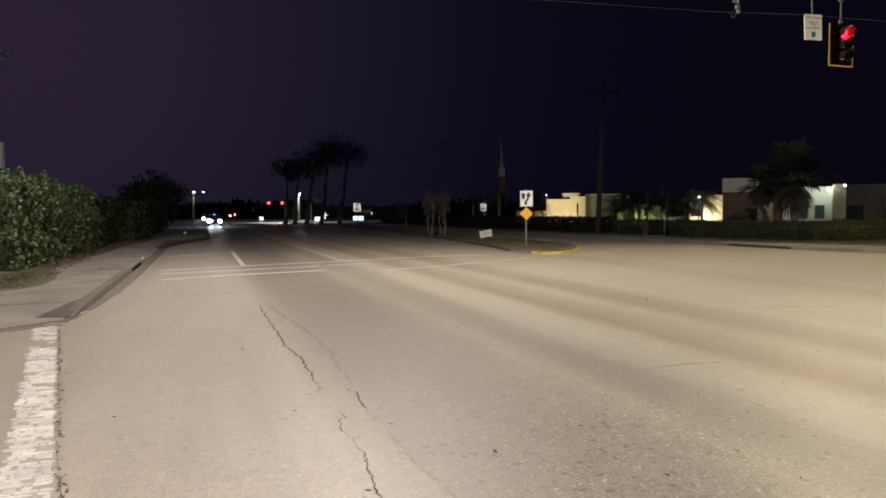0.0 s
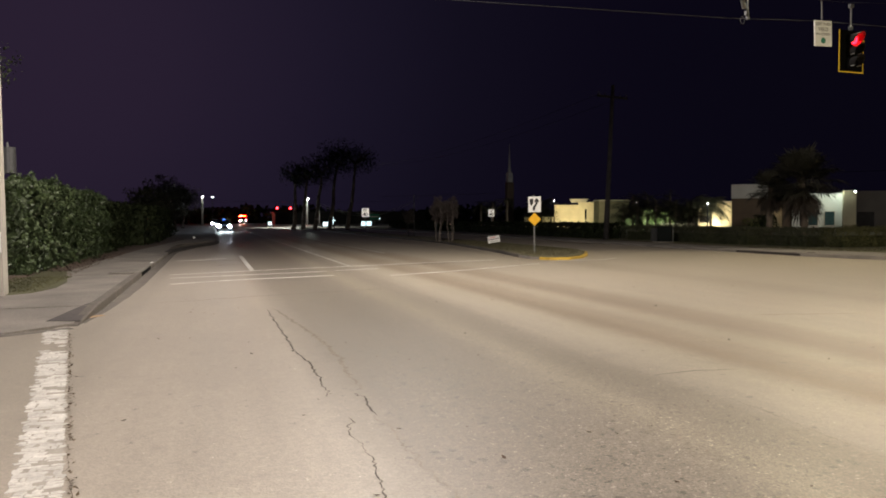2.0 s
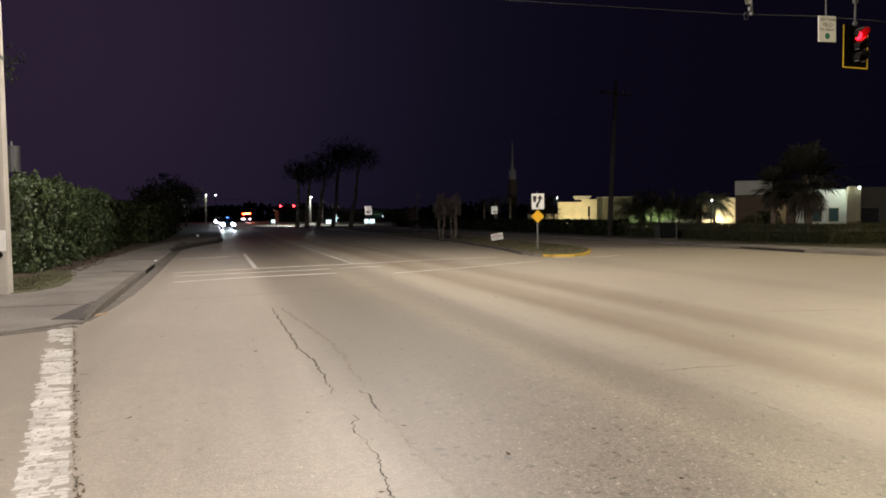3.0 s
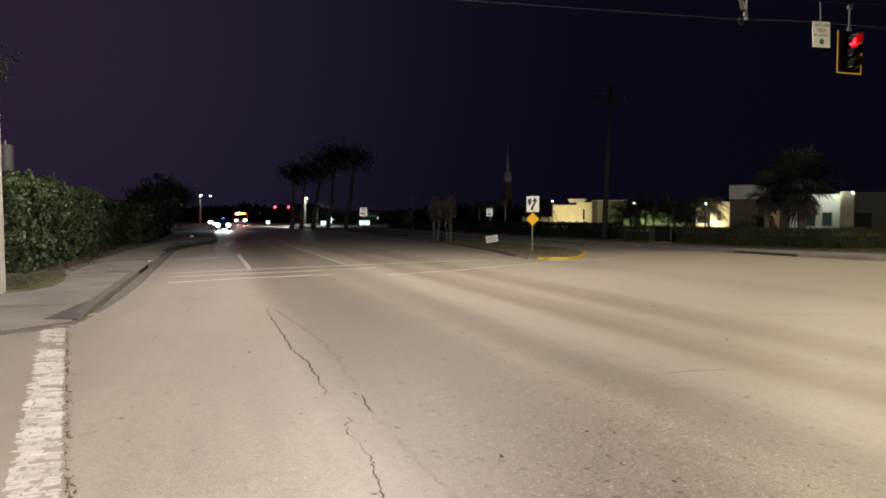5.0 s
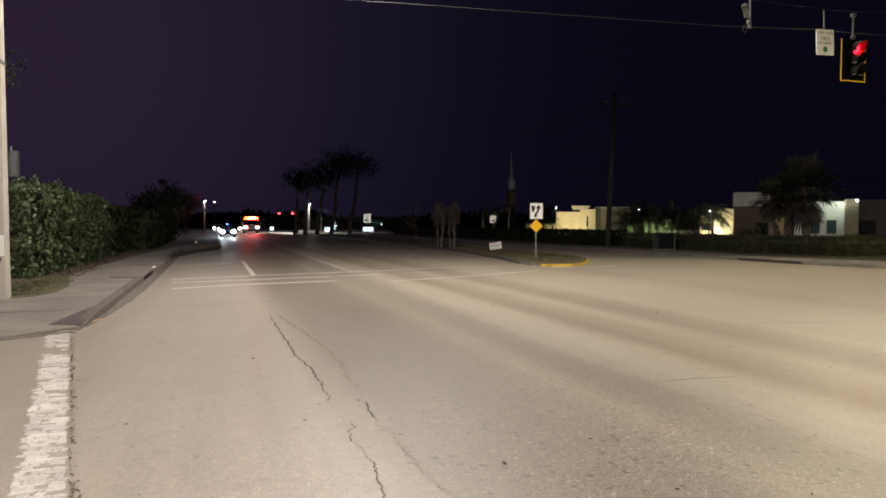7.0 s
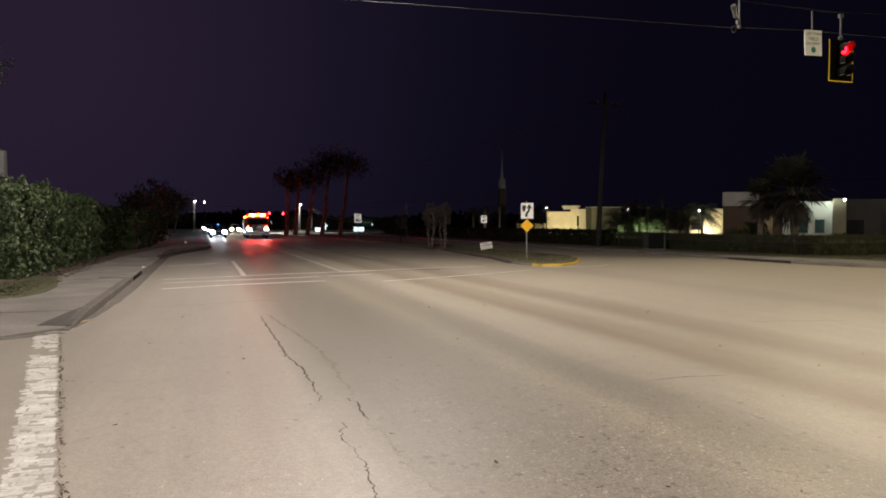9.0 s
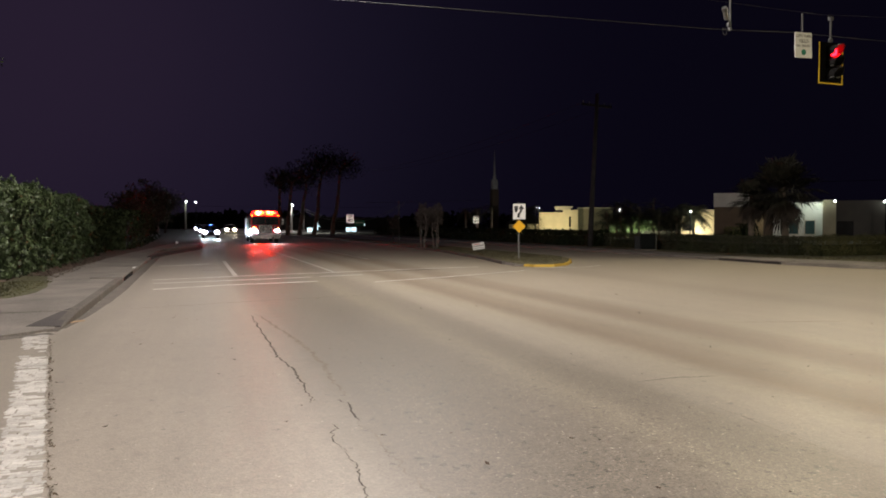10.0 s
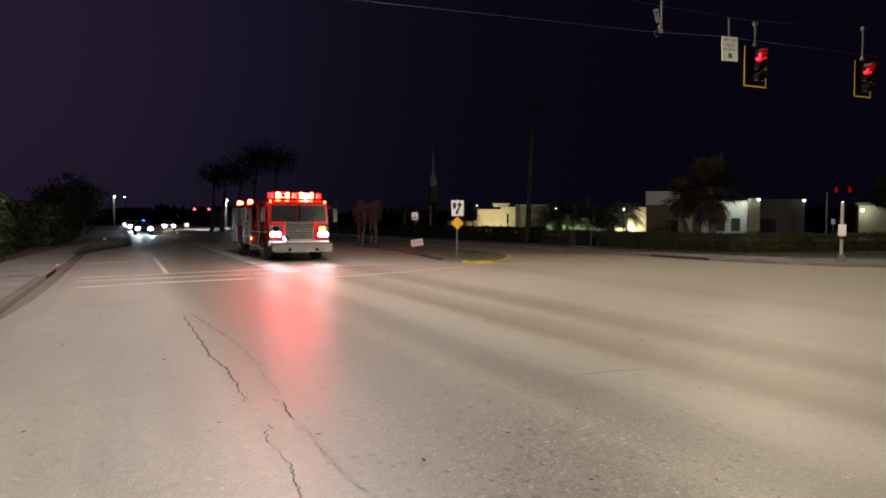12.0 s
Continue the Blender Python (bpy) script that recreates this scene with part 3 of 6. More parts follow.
crack([(1.01, 5.17), (1.03, 4.81), (0.99, 4.34), (0.97, 3.99), (0.93, 3.2), (0.95, 2.4)], 4, 0.007)
SEAM = surface("worn_seam_stain", (0.145, 0.127, 0.104), (0.262, 0.230, 0.188), 0.8, 5, 45, 0.3)
for line, seed, width in (([(1.30, 5.8), (1.31, 5.0), (1.35, 4.2), (1.36, 3.4)], 8, 0.013), ([(1.05, 13.4), (1.3, 11.0), (1.42, 9.2), (1.40, 7.9), (1.34, 6.7)], 18, 0.045)):
    tagged(crack(line, seed, width, 0.012, 0.03, SEAM, 0.95), "soft dark stain along a worn seam", "stain")
tagged(crack([(4.36, 3.6), (4.42, 4.6), (4.46, 5.4)], 31, 0.008, 0.010, 0.05, SEAM, 1.0), "soft dark stain along a worn seam", "stain")
crack([(4.43, 6.33), (4.94, 6.36), (5.4, 6.28)], 5, 0.010, 0.004)
crack([(8.6, 9.7), (10.6, 9.2)], 6, 0.012, 0.006)
crack([(-1.3, 15.0), (1.2, 15.7), (4.4, 16.4)], 7, 0.012, 0.015)

crack([(-1.98, 11.4), (-1.62, 9.0), (-1.20, 6.6), (-0.79, 4.5), (-0.40, 2.2)], 9, 0.004, 0.009, mat=DEBRIS, rag=1.0)
rng = np.random.default_rng(19)
n = 620
along = 2.2 + 9.4 * rng.random(n) ** 0.8
thick = np.array([0.5 + 0.5 * noise.noise(Vector((0.0, 1.7 * q, 3.0))) for q in along])
keep = rng.random(n) < thick ** 2 * 1.6
bits = np.c_[line_centre(along) + 0.165 + np.abs(rng.normal(0, 0.022, n)), along, np.full(n, 0.008)][keep]
v, f = leaf_mesh(bits, np.tile([0, 0, 1.5], (len(bits), 1)), 0.018, rng, 0.5)
tagged(raw("edge_debris", v, f, DEBRIS), "brown grit and moss beside the white line", "litter", kind="stuff")
crack([(6.2, 24.2), (7.2, 24.6), (8.6, 25.0)], 10, 0.07, 0.03)
crack([(0.1, 29.4), (0.7, 29.7), (1.1, 29.7)], 11, 0.05, 0.02)
crack([(0.2, 26.5), (0.6, 26.8), (1.0, 26.7)], 12, 0.05, 0.02)
gutter = crack([(-1.97, 12.5), (-1.88, 13.8), (-1.80, 16.5), (-1.78, 20), (-1.78, 37.5), (-1.25, 41.5), (-0.45, 45)], 21, 0.165, 0.004, 0.3, mat=TAR, rag=0.12)
tagged(gutter, "dirty dark gutter beside the kerb", "gutter", kind="structure")
gutter.name = "gutter"
# fallen leaves and grit on the road
rng = np.random.default_rng(8)
spots = np.c_[rng.uniform(-1.6, 12, 170), 2.5 + 16 * rng.random(170) ** 1.3, np.full(170, 0.008)]
v, f = leaf_mesh(spots, np.tile([0, 0, 1.0], (170, 1)) * 3, 0.022, rng, 0.5)
tagged(raw("leaf_litter", v, f, MULCH), "small dry leaves and grit scattered over the asphalt", "litter", kind="stuff")
yl = strip([(-2.02, 13.15), (-1.93, 13.33), (-1.80, 13.42)], 0.13, 0.004, 0.004)
tagged(raw("yellow_mark", *yl, surface("faded_orange_paint", (0.30, 0.19, 0.10), (0.48, 0.32, 0.17), 0.7, 3, 30, 0.3)), "short worn yellow paint mark by the kerb", "road marking", kind="structure")

# ---------------------------------------------------------------- median island
ISLAND = [(12.2, 25.9), (12.6, 25.1), (13.3, 25.0), (14.3, 25.8), (15.4, 27.4), (16.3, 29.0), (16.9, 31), (17.1, 36), (17.1, 130), (14.6, 130), (14.6, 44), (13.7, 36), (13.1, 31), (12.5, 28)]
median = link_mesh("median", slab(ISLAND, -0.02, 0.12), GRASS)
tagged(median, "low grass median island between the carriageways", "median", kind="structure")
NOSE = [(12.40, 25.50), (12.6, 25.12), (13.0, 25.02), (13.3, 25.0), (14.3, 25.8), (15.4, 27.4), (16.3, 29.0)]
v, f = sweep(NOSE, [(0.13, -0.02), (0.12, 0.075), (0.10, 0.095), (-0.02, 0.095), (-0.02, -0.02)])
tagged(raw("kerb_nose", v, f, PAINT_YELLOW), "yellow painted kerb at the island's nose", "kerb", kind="structure")
v, f = sweep([(12.35, 27.2), (12.22, 25.95), (12.39, 25.52)], [(0.12, -0.02), (0.11, 0.07), (0.09, 0.09), (-0.02, 0.09), (-0.02, -0.02)])
tagged(raw("kerb_nose_end", v, f, CONCRETE), "bare worn concrete kerb beside the yellow nose", "kerb", kind="structure")
v, f = sweep([(14.5, 130), (14.5, 44), (13.62, 36), (13.0, 31), (12.40, 27.9), (12.3, 27.25)][::-1], [(0.02, -0.02), (0.02, 0.125), (-0.12, 0.125), (-0.12, -0.02)])
tagged(raw("kerb_median", v, f, KERB_OLD), "dirty grey concrete kerb of the median", "kerb", kind="structure")

# right-hand side
right_walk = link_mesh("pavement_right", slab([(23.36, 24), (24.8, 18.6), (30, 15.7), (70, 13.7), (70, 17), (31, 19.2), (26.9, 22.0), (25.6, 27), (25.4, 34), (25.2, 130), (23.36, 130)], -0.02, 0.12), CONCRETE)
tagged(right_walk, "pale concrete pavement across the junction", "pavement", kind="structure")
kerb("kerb_right", [(23.2, 130), (23.2, 27.2)][::-1], side=-1)
v, f = sweep([(70, 13.5), (30, 15.5), (26.4, 17.0), (24.7, 18.5), (23.6, 21.0), (23.2, 23.4)], [(0, -0.02), (0, 0.13), (0.16, 0.13), (0.16, -0.02)])
tagged(raw("kerb_right_corner", v, f, CONCRETE), "weathered grey concrete kerb", "kerb", kind="structure")
drain2 = root("storm_drain", pose(23.2, 25.3, 0), "concrete kerb inlet with a dark block standing in for the shaded slot", "drain")
part("cover", box(0, -1.9, 0.10, 0.8, 1.9, 0.16, bevel=0.02), CONCRETE, drain2)
# here too a dark block takes the place of the shaded opening
part("slot", box(0.03, -1.8, 0.032, 0.5, 1.8, 0.099), GRIME_SLOT_SHADE, drain2, "dark block standing in for the shaded slot")
part("lip", box(0.0, -1.8, -0.018, 0.5, 1.8, 0.030), KERB_OLD, drain2, "worn concrete lip")
lawn = link_mesh("lawn", slab([(25.4, 34), (25.6, 27), (26.9, 22.0), (31, 19.2), (70, 17), (140, 17), (140, 130), (25.2, 130)], -0.02, 0.10), LAWN)
tagged(lawn, "dark dry lawn before the office buildings", "lawn", kind="structure")

# ---------------------------------------------------------------- plants


def hedge(name, boxes, density, size, label, mat=LEAF, seed=1, lumpy=1.0):
    """Clipped hedge: leaves over the faces of boxes (x0, y0, x1, y1, z1) with a bumpy outline, round a dark solid core.
    """
    r = np.random.default_rng(seed)
    base = new(name)
    tagged(base, label, "hedge")
    pts, nrm = [], []
    for x0, y0, x1, y1, z1 in boxes:
        faces = [((x0, y0, 0.1), (x1 - x0, 0, 0), (0, 0, z1), (0, -1, 0)), ((x1, y0, 0.1), (0, y1 - y0, 0), (0, 0, z1), (1, 0, 0)),
                 ((x0, y0, 0.1), (0, y1 - y0, 0), (0, 0, z1), (-1, 0, 0)), ((x0, y0, z1), (x1 - x0, 0, 0), (0, y1 - y0, 0), (0, 0, 1))]
        for o, u, w, n in faces:
            o, u, w, n = (np.array(q, float) for q in (o, u, w, n))
            k = int(np.linalg.norm(u) * np.linalg.norm(w) * density)
            ab = r.random((k, 2))
            p = o + ab[:, :1] * u + ab[:, 1:] * w
            lump = np.array([noise.noise(Vector(q) * 1.1) * 0.40 + noise.noise(Vector(q) * 3.0) * 0.26 for q in p])
            p = p + n * (lump * lumpy + r.normal(0, 0.05, k))[:, None]
            p[:, 2] = np.maximum(p[:, 2], 0.12)
            # soften the top edges and hollow the foot
            keep = r.random(k) < np.clip((p[:, 2] + 0.15) / 0.55, 0.15, 1)
            pts.append(p[keep])
            nrm.append(np.tile(n, (keep.sum(), 1)))
        k = int((x1 - x0) * (y1 - y0) * 14) + int((y1 - y0) * 14)
        top = np.c_[r.uniform(x0, x1, k), r.uniform(y0, y1, k), np.full(k, z1) + np.abs(r.normal(0.05, 0.10, k)) * lumpy]
        pts.append(top)
        nrm.append(np.tile([0.3, -0.3, 1.0], (k, 1)))
    v, f = leaf_mesh(np.concatenate(pts), np.concatenate(nrm), size, r, 0.60)
    ob = raw("foliage", v, f, mat, base)
    ob["kind"] = "stuff"
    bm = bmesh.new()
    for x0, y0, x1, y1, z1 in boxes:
        # one plain dark box fills each hedge behind its leaves
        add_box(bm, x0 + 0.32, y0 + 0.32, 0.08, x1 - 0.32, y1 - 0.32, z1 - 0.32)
    part("dark_core", bm, LEAF_DARK, base, "dark solid core behind the leaves")
    return base


hedge("hedge", [(-10.5, 22.5, -4.85, 31.4, 2.66), (-9.5, 31.0, -4.65, 36.4, 2.6)], 470, 0.066, "tall clipped broad-leaved green hedge on mulch", seed=11, lumpy=1.25)
# darker leaf colour on the next two hedges stands in for weaker lamplight
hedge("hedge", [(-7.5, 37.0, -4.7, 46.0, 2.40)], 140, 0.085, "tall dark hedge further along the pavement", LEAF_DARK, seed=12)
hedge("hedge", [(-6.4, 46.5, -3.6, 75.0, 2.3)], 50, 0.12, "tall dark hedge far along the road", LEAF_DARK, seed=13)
hedge("hedge", [(29.6, 27.2, 34.5, 28.6, 0.98), (34.3, 26.4, 42, 27.8, 0.98)], 700, 0.038, "low clipped green hedge before the office building", LEAF_MATT, seed=14, lumpy=0.55)
# next two: darker leaf copies of this hedge stand in for dimmer light
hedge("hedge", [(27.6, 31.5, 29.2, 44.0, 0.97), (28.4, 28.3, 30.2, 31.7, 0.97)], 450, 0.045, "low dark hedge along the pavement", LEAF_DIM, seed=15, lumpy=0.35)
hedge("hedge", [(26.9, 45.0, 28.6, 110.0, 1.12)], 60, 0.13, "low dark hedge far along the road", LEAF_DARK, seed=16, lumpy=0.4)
hedge("hedge", [(42.2, 25.8, 60, 27.4, 0.98)], 320, 0.05, "low clipped hedge along the side street", LEAF_MATT, seed=17, lumpy=0.35)


def tree(name, at, height, trunk_r, crown, label, seed, leaves=2600, size=0.16, stems=1, bark=BARK, leaf=LEAF_DARK, lean=0.0, clumps=26, tight=1.0, apart=0.26):
    """crown: centre height, radius across, radius up."""
    r = np.random.default_rng(seed)
    base = root(name, pose(*at), label, "tree")
    cz, cr, ch = crown
    for s in range(stems):
        bm = bmesh.new()
        ang = 2 * math.pi * s / stems + 0.5
        spread = 0.0 if stems == 1 else apart
        p, q = Vector((spread * math.cos(ang), spread * math.sin(ang), 0)), None
        n = 5
        for i in range(n):
            top = (cz - ch * 0.35) * (i + 1) / n
            q = Vector((p.x + r.normal(0, 0.06) * height / 6 + lean / n + (0.27 * apart * math.cos(ang) if stems > 1 else 0), p.y + r.normal(0, 0.06) * height / 6 + (0.27 * apart * math.sin(ang) if stems > 1 else 0), top))
            add_tube(bm, p, q, trunk_r * (1 - 0.11 * i), trunk_r * (1 - 0.11 * (i + 1)), 9)
            p = q
        for i in range(6):
            a = r.uniform(0, 2 * math.pi)
            e = q + Vector((math.cos(a) * cr * 0.65, math.sin(a) * cr * 0.65, ch * r.uniform(0.2, 1.0)))
            mid = q.lerp(e, 0.5) + Vector((0, 0, 0.12 * ch))
            add_tube(bm, q, mid, trunk_r * 0.42, trunk_r * 0.25, 6)
            add_tube(bm, mid, e, trunk_r * 0.25, trunk_r * 0.08, 6)
        part("trunk" if stems == 1 else "stem", bm, bark, base, smooth=True)
    pts, nrm = [], []
    for c in range(clumps):
        d = r.normal(0, 1, 3)
        d /= np.linalg.norm(d)
        c0 = np.array([lean, 0, cz]) + d * np.array([cr, cr, ch]) * r.uniform(0.35, 0.95)
        k = leaves // clumps
        g = r.normal(0, 1, (k, 3))
        g /= np.linalg.norm(g, axis=1, keepdims=True)
        pts.append(c0 + g * cr * tight * r.uniform(0.22, 0.42) * r.uniform(0.5, 1.0, (k, 1)))
        nrm.append(g)
    v, f = leaf_mesh(np.concatenate(pts), np.concatenate(nrm), size, r, 0.5)
    ob = raw("crown", v, f, leaf, base)
    ob["kind"] = "stuff"
    return base


def palm(name, at, height, trunk_r, fronds, length, label, seed, droop=1.0, leaf=FROND, fan=True, rise=(-0.35, 1.25), low=1.0):
    r = np.random.default_rng(seed)
    base = root(name, pose(*at), label, "palm tree")
    bm = bmesh.new()
    n = max(4, int(height / 0.3))
    for i in range(n):
        z0, z1 = height * i / n, height * (i + 1) / n
        add_tube(bm, (0, 0, z0), (0, 0, z1), trunk_r * (1.08 if i % 2 else 0.98), trunk_r * (0.96 if i % 2 else 1.1), 10)
    part("trunk", bm, BARK, base)
    verts, faces = [], []
    for k in range(fronds):
        a = 2 * math.pi * k / fronds + r.uniform(-0.3, 0.3)
        up = r.uniform(*rise)
        L = length * r.uniform(0.8, 1.1)
        d = np.array([math.cos(a), math.sin(a), 0])
        s = np.array([-math.sin(a), math.cos(a), 0])
        pts = []
        m = 14
        crownshaft = height * r.uniform(low, 1.0)
        for i in range(m + 1):
            t = i / m
            pts.append(np.array([0, 0, crownshaft]) + d * L * t * math.cos(up * (1 - 0.4 * t)) + np.array([0, 0, 1]) * L * (math.sin(up) * t - droop * 0.75 * t * t))
        for i in range(1, m):
            w = L * (0.30 if fan else 0.22) * math.sin(math.pi * (0.12 + 0.86 * i / m)) ** 0.7
            for sg in (-1, 1):
                tip = pts[i] + sg * s * w + (pts[i + 1] - pts[i - 1]) * 0.9 - np.array([0, 0, w * r.uniform(0.2, 0.8)])
                i0 = len(verts)
                verts += [tuple(pts[i] - (pts[i + 1] - pts[i]) * 0.16), tuple(pts[i] + (pts[i + 1] - pts[i]) * 0.22), tuple(tip)]
                faces.append((i0, i0 + 1, i0 + 2))
            i0 = len(verts)
            wd = 0.02 * (1 - i / m) + 0.006
            verts += [tuple(pts[i] - s * wd), tuple(pts[i] + s * wd), tuple(pts[i + 1] + s * wd), tuple(pts[i + 1] - s * wd)]
            faces.append((i0, i0 + 1, i0 + 2, i0 + 3))
    raw("crown", verts, faces, leaf, base)
    return base


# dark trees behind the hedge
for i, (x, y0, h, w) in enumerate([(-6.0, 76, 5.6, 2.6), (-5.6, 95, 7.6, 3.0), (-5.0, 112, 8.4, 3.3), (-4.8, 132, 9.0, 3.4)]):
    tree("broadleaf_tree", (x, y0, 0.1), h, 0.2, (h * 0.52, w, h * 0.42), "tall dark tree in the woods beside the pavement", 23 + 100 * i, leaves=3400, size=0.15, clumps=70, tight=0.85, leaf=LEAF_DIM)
tree("overhanging_tree", (-9.3, 25.4, 0.1), 8, 0.16, (6.3, 3.9, 0.62), "dark spreading tree with leaves over the hedge", 25, leaves=9000, size=0.055, bark=DARK_DOOR, clumps=60, tight=0.55)
DRY_LEAF = surface("dry_brown_leaf", (0.016, 0.012, 0.010), (0.045, 0.034, 0.028), 0.8, 2, 20, 0.1, spread=0.3)
# slim multi-stemmed tree on the median
GREY_BARK = surface("grey_bark", (0.08, 0.066, 0.055), (0.19, 0.16, 0.135), 0.85, 4, 25, 0.5)
TWIG = surface("fine_grey_twig", (0.030, 0.022, 0.019), (0.075, 0.056, 0.048), 0.8, 2, 20, 0.1, spread=0.3)
for i, (x, y0) in enumerate([(13.62, 42.65), (14.36, 42.40)]):
    t = tree("crape_myrtle", (x, y0, 0.12), 3.0, 0.04, (2.05, 0.52, 0.92), "small multi-stemmed pale-barked tree with bushy twigs", 26 + 7 * i, leaves=9000, size=0.032, stems=3, bark=GREY_BARK, leaf=TWIG, clumps=150, tight=0.8, apart=0.12)
    tagged(t, group="crape myrtles on the median")
tree("small_tree", (15.7, 57.5, 0.12), 2.6, 0.05, (1.7, 0.5, 0.8), "small thin dark tree on the median", 28, leaves=1400, size=0.06, bark=WOOD_POLE, leaf=DRY_LEAF)
# tall pines on the far median
PINES = [(10.84, 100.3, 7.5, 0.5, 2.3, 1.9), (12.17, 100.0, 7.7, 0.3, 2.5, 2.1), (13.67, 99.6, 8.7, 1.0, 2.8, 2.5), (15.77, 100.0, 10.1, 1.25, 3.3, 2.4), (18.3, 99.6, 10.0, 0.75, 4.1, 2.2)]
for i, (x, y0, h, lean, wide, deep) in enumerate(PINES):
    tree("pine_tree", (x, y0, 0.1), h + 2, 0.33, (h, wide, deep), "tall bare-trunked dark pine on the far median", 30 + i, leaves=int(620 * wide), size=0.13, lean=lean, clumps=int(18 * wide), tight=0.95)



def fan_palm(name, at, height, trunk_r, fans, stalk, reach, label, seed, lean=0.0, skirt=10):
    """Cabbage palm: round fans of narrow blades on stalks, the old ones hanging brown below."""
    r = np.random.default_rng(seed)
    base = root(name, pose(*at), label, "palm tree")
    bm = bmesh.new()
    n = max(6, int(height / 0.22))
    for i in range(n):
        za, zb = height * i / n, height * (i + 1) / n
        add_tube(bm, (lean * (za / height) ** 1.5, 0, za), (lean * (zb / height) ** 1.5, 0, zb), trunk_r * (1.12 if i % 2 else 0.95), trunk_r * (0.92 if i % 2 else 1.14), 10)
    part("trunk", bm, BARK, base)
    for kind, count in (("crown", fans), ("dead_skirt", skirt)):
        verts, faces = [], []
        for k in range(count):
            a = 2.399963 * k + r.uniform(-0.3, 0.3)
            up = r.uniform(-0.45, 1.35) if kind == "crown" else r.uniform(-1.45, -0.8)
            d = np.array([math.cos(a) * math.cos(up), math.sin(a) * math.cos(up), math.sin(up)])
            side = np.array([-math.sin(a), math.cos(a), 0.0])
            lift = np.cross(side, d) * -1
            foot = np.array([lean, 0, height - r.uniform(0, 0.25)])
            hub = foot + d * stalk * r.uniform(0.7, 1.15) - np.array([0, 0, 0.10 * stalk])
            i0 = len(verts)
            verts += [tuple(foot - side * 0.025), tuple(foot + side * 0.025), tuple(hub + side * 0.018), tuple(hub - side * 0.018)]
            faces.append((i0, i0 + 1, i0 + 2, i0 + 3))
            m = 24
            size = reach * r.uniform(0.75, 1.15) * (1.0 if kind == "crown" else 0.8)
            fold = r.uniform(0.15, 0.5)
            for b in range(m):
                t = (b / (m - 1) - 0.5) * radians(250)
                L = size * (0.72 + 0.28 * math.cos(t)) * r.uniform(0.85, 1.08)
                way = d * math.cos(t) + side * math.sin(t) + lift * fold * abs(math.sin(t)) * 0.6
                across = -d * math.sin(t) + side * math.cos(t)
                mid = hub + way * L * 0.62 - np.array([0, 0, 0.05 * L])
                tip = hub + way * L - np.array([0, 0, L * r.uniform(0.15, 0.42)])
                w = L * 0.042
                i0 = len(verts)
                verts += [tuple(hub), tuple(mid - across * w), tuple(tip), tuple(mid + across * w)]
                faces.append((i0, i0 + 1, i0 + 2, i0 + 3))
        ob = raw(kind, verts, faces, FAN_LEAF if kind == "crown" else DEAD_FROND, base)
        if kind != "crown":
            ob["label"] = "brown hanging dead fans"
    return base


FAN_LEAF = surface("palm_fan_leaf", (0.012, 0.013, 0.008), (0.042, 0.038, 0.024), 0.6, 1.5, 20, 0.15, spread=0.4)
DEAD_FROND = surface("dead_palm_fan", (0.016, 0.012, 0.009), (0.05, 0.036, 0.026), 0.8, 1.5, 20, 0.15, spread=0.35)
fan_palm("cabbage_palm", (32.45, 32.4, 0.1), 3.75, 0.19, 74, 1.25, 1.25, "large dark cabbage palm before the office building", 51, -0.4, 16)
fan_palm("cabbage_palm", (31.0, 33.6, 0.1), 3.3, 0.16, 44, 0.75, 0.85, "dark cabbage palm with a ragged crown", 52, 0.1, 18)
palm("cabbage_palm", (34.95, 72.0, 0.1), 2.85, 0.15, 70, 2.2, "dark palm against the lit wall", 53, 0.8, rise=(-0.6, 1.3))
for i, (x, y0, h) in enumerate([(36.5, 57.8, 2.8), (38.4, 58.4, 3.1), (39.9, 57.6, 3.2), (41.3, 56.5, 2.8), (42.6, 55.6, 3.1), (40.6, 60.0, 3.6), (39.1, 60.2, 3.5), (42.2, 58.6, 3.6), (43.4, 57.4, 3.0)]):
    palm("areca_palm", (x, y0, 0.1), h, 0.09, 44, 1.6, "dark feathery palm beside the lit wall", 60 + i, 0.75, rise=(-0.1, 1.4), low=0.45)
palm("areca_palm", (43.7, 54.6, 0.1), 2.75, 0.12, 90, 1.9, "dark round-headed palm before the lit wall", 71, 0.8, rise=(-0.45, 1.35))

# ---------------------------------------------------------------- poles, signals and signs
HANGER_GREY = surface("grey_hanger_paint", (0.05, 0.05, 0.05), (0.11, 0.11, 0.11), 0.6, 8, 60, 0.1, 0.3)
pole = root("strain_pole", pose(-4.22, 16.35, 0.1), "tall grey square concrete strain pole with a plate", "utility pole")
part("shaft", prism([(-0.21, 0), (0.21, 0), (0.15, 10.0), (-0.15, 10.0)], 0.40, bevel=0.02), POLE_CONCRETE, pole)
part("button_plate", box(-0.06, -0.020, 0.90, 0.20, -0.002, 1.32, bevel=0.004), SIGN_WHITE, pole, "white crossing-button plate")
for z in (4.78, 6.6, 9.1):
    part("steel_band", box(-0.19, -0.014, z, 0.19, 0.414, z + 0.06), HANGER_GREY, pole, "grey steel band")
part("push_button", tube((0.08, -0.09, 0.83), (0.08, 0.0, 0.83), 0.05, 0.06), BLACK, pole, "black crossing button")

back_pole = root("service_pole", pose(-7.28, 29.6, 0.1), "wooden service pole with a grey transformer can", "utility pole")
part("shaft", tube((0, 0, 0), (0, 0, 8.5), 0.13, 0.10), WOOD_POLE, back_pole)
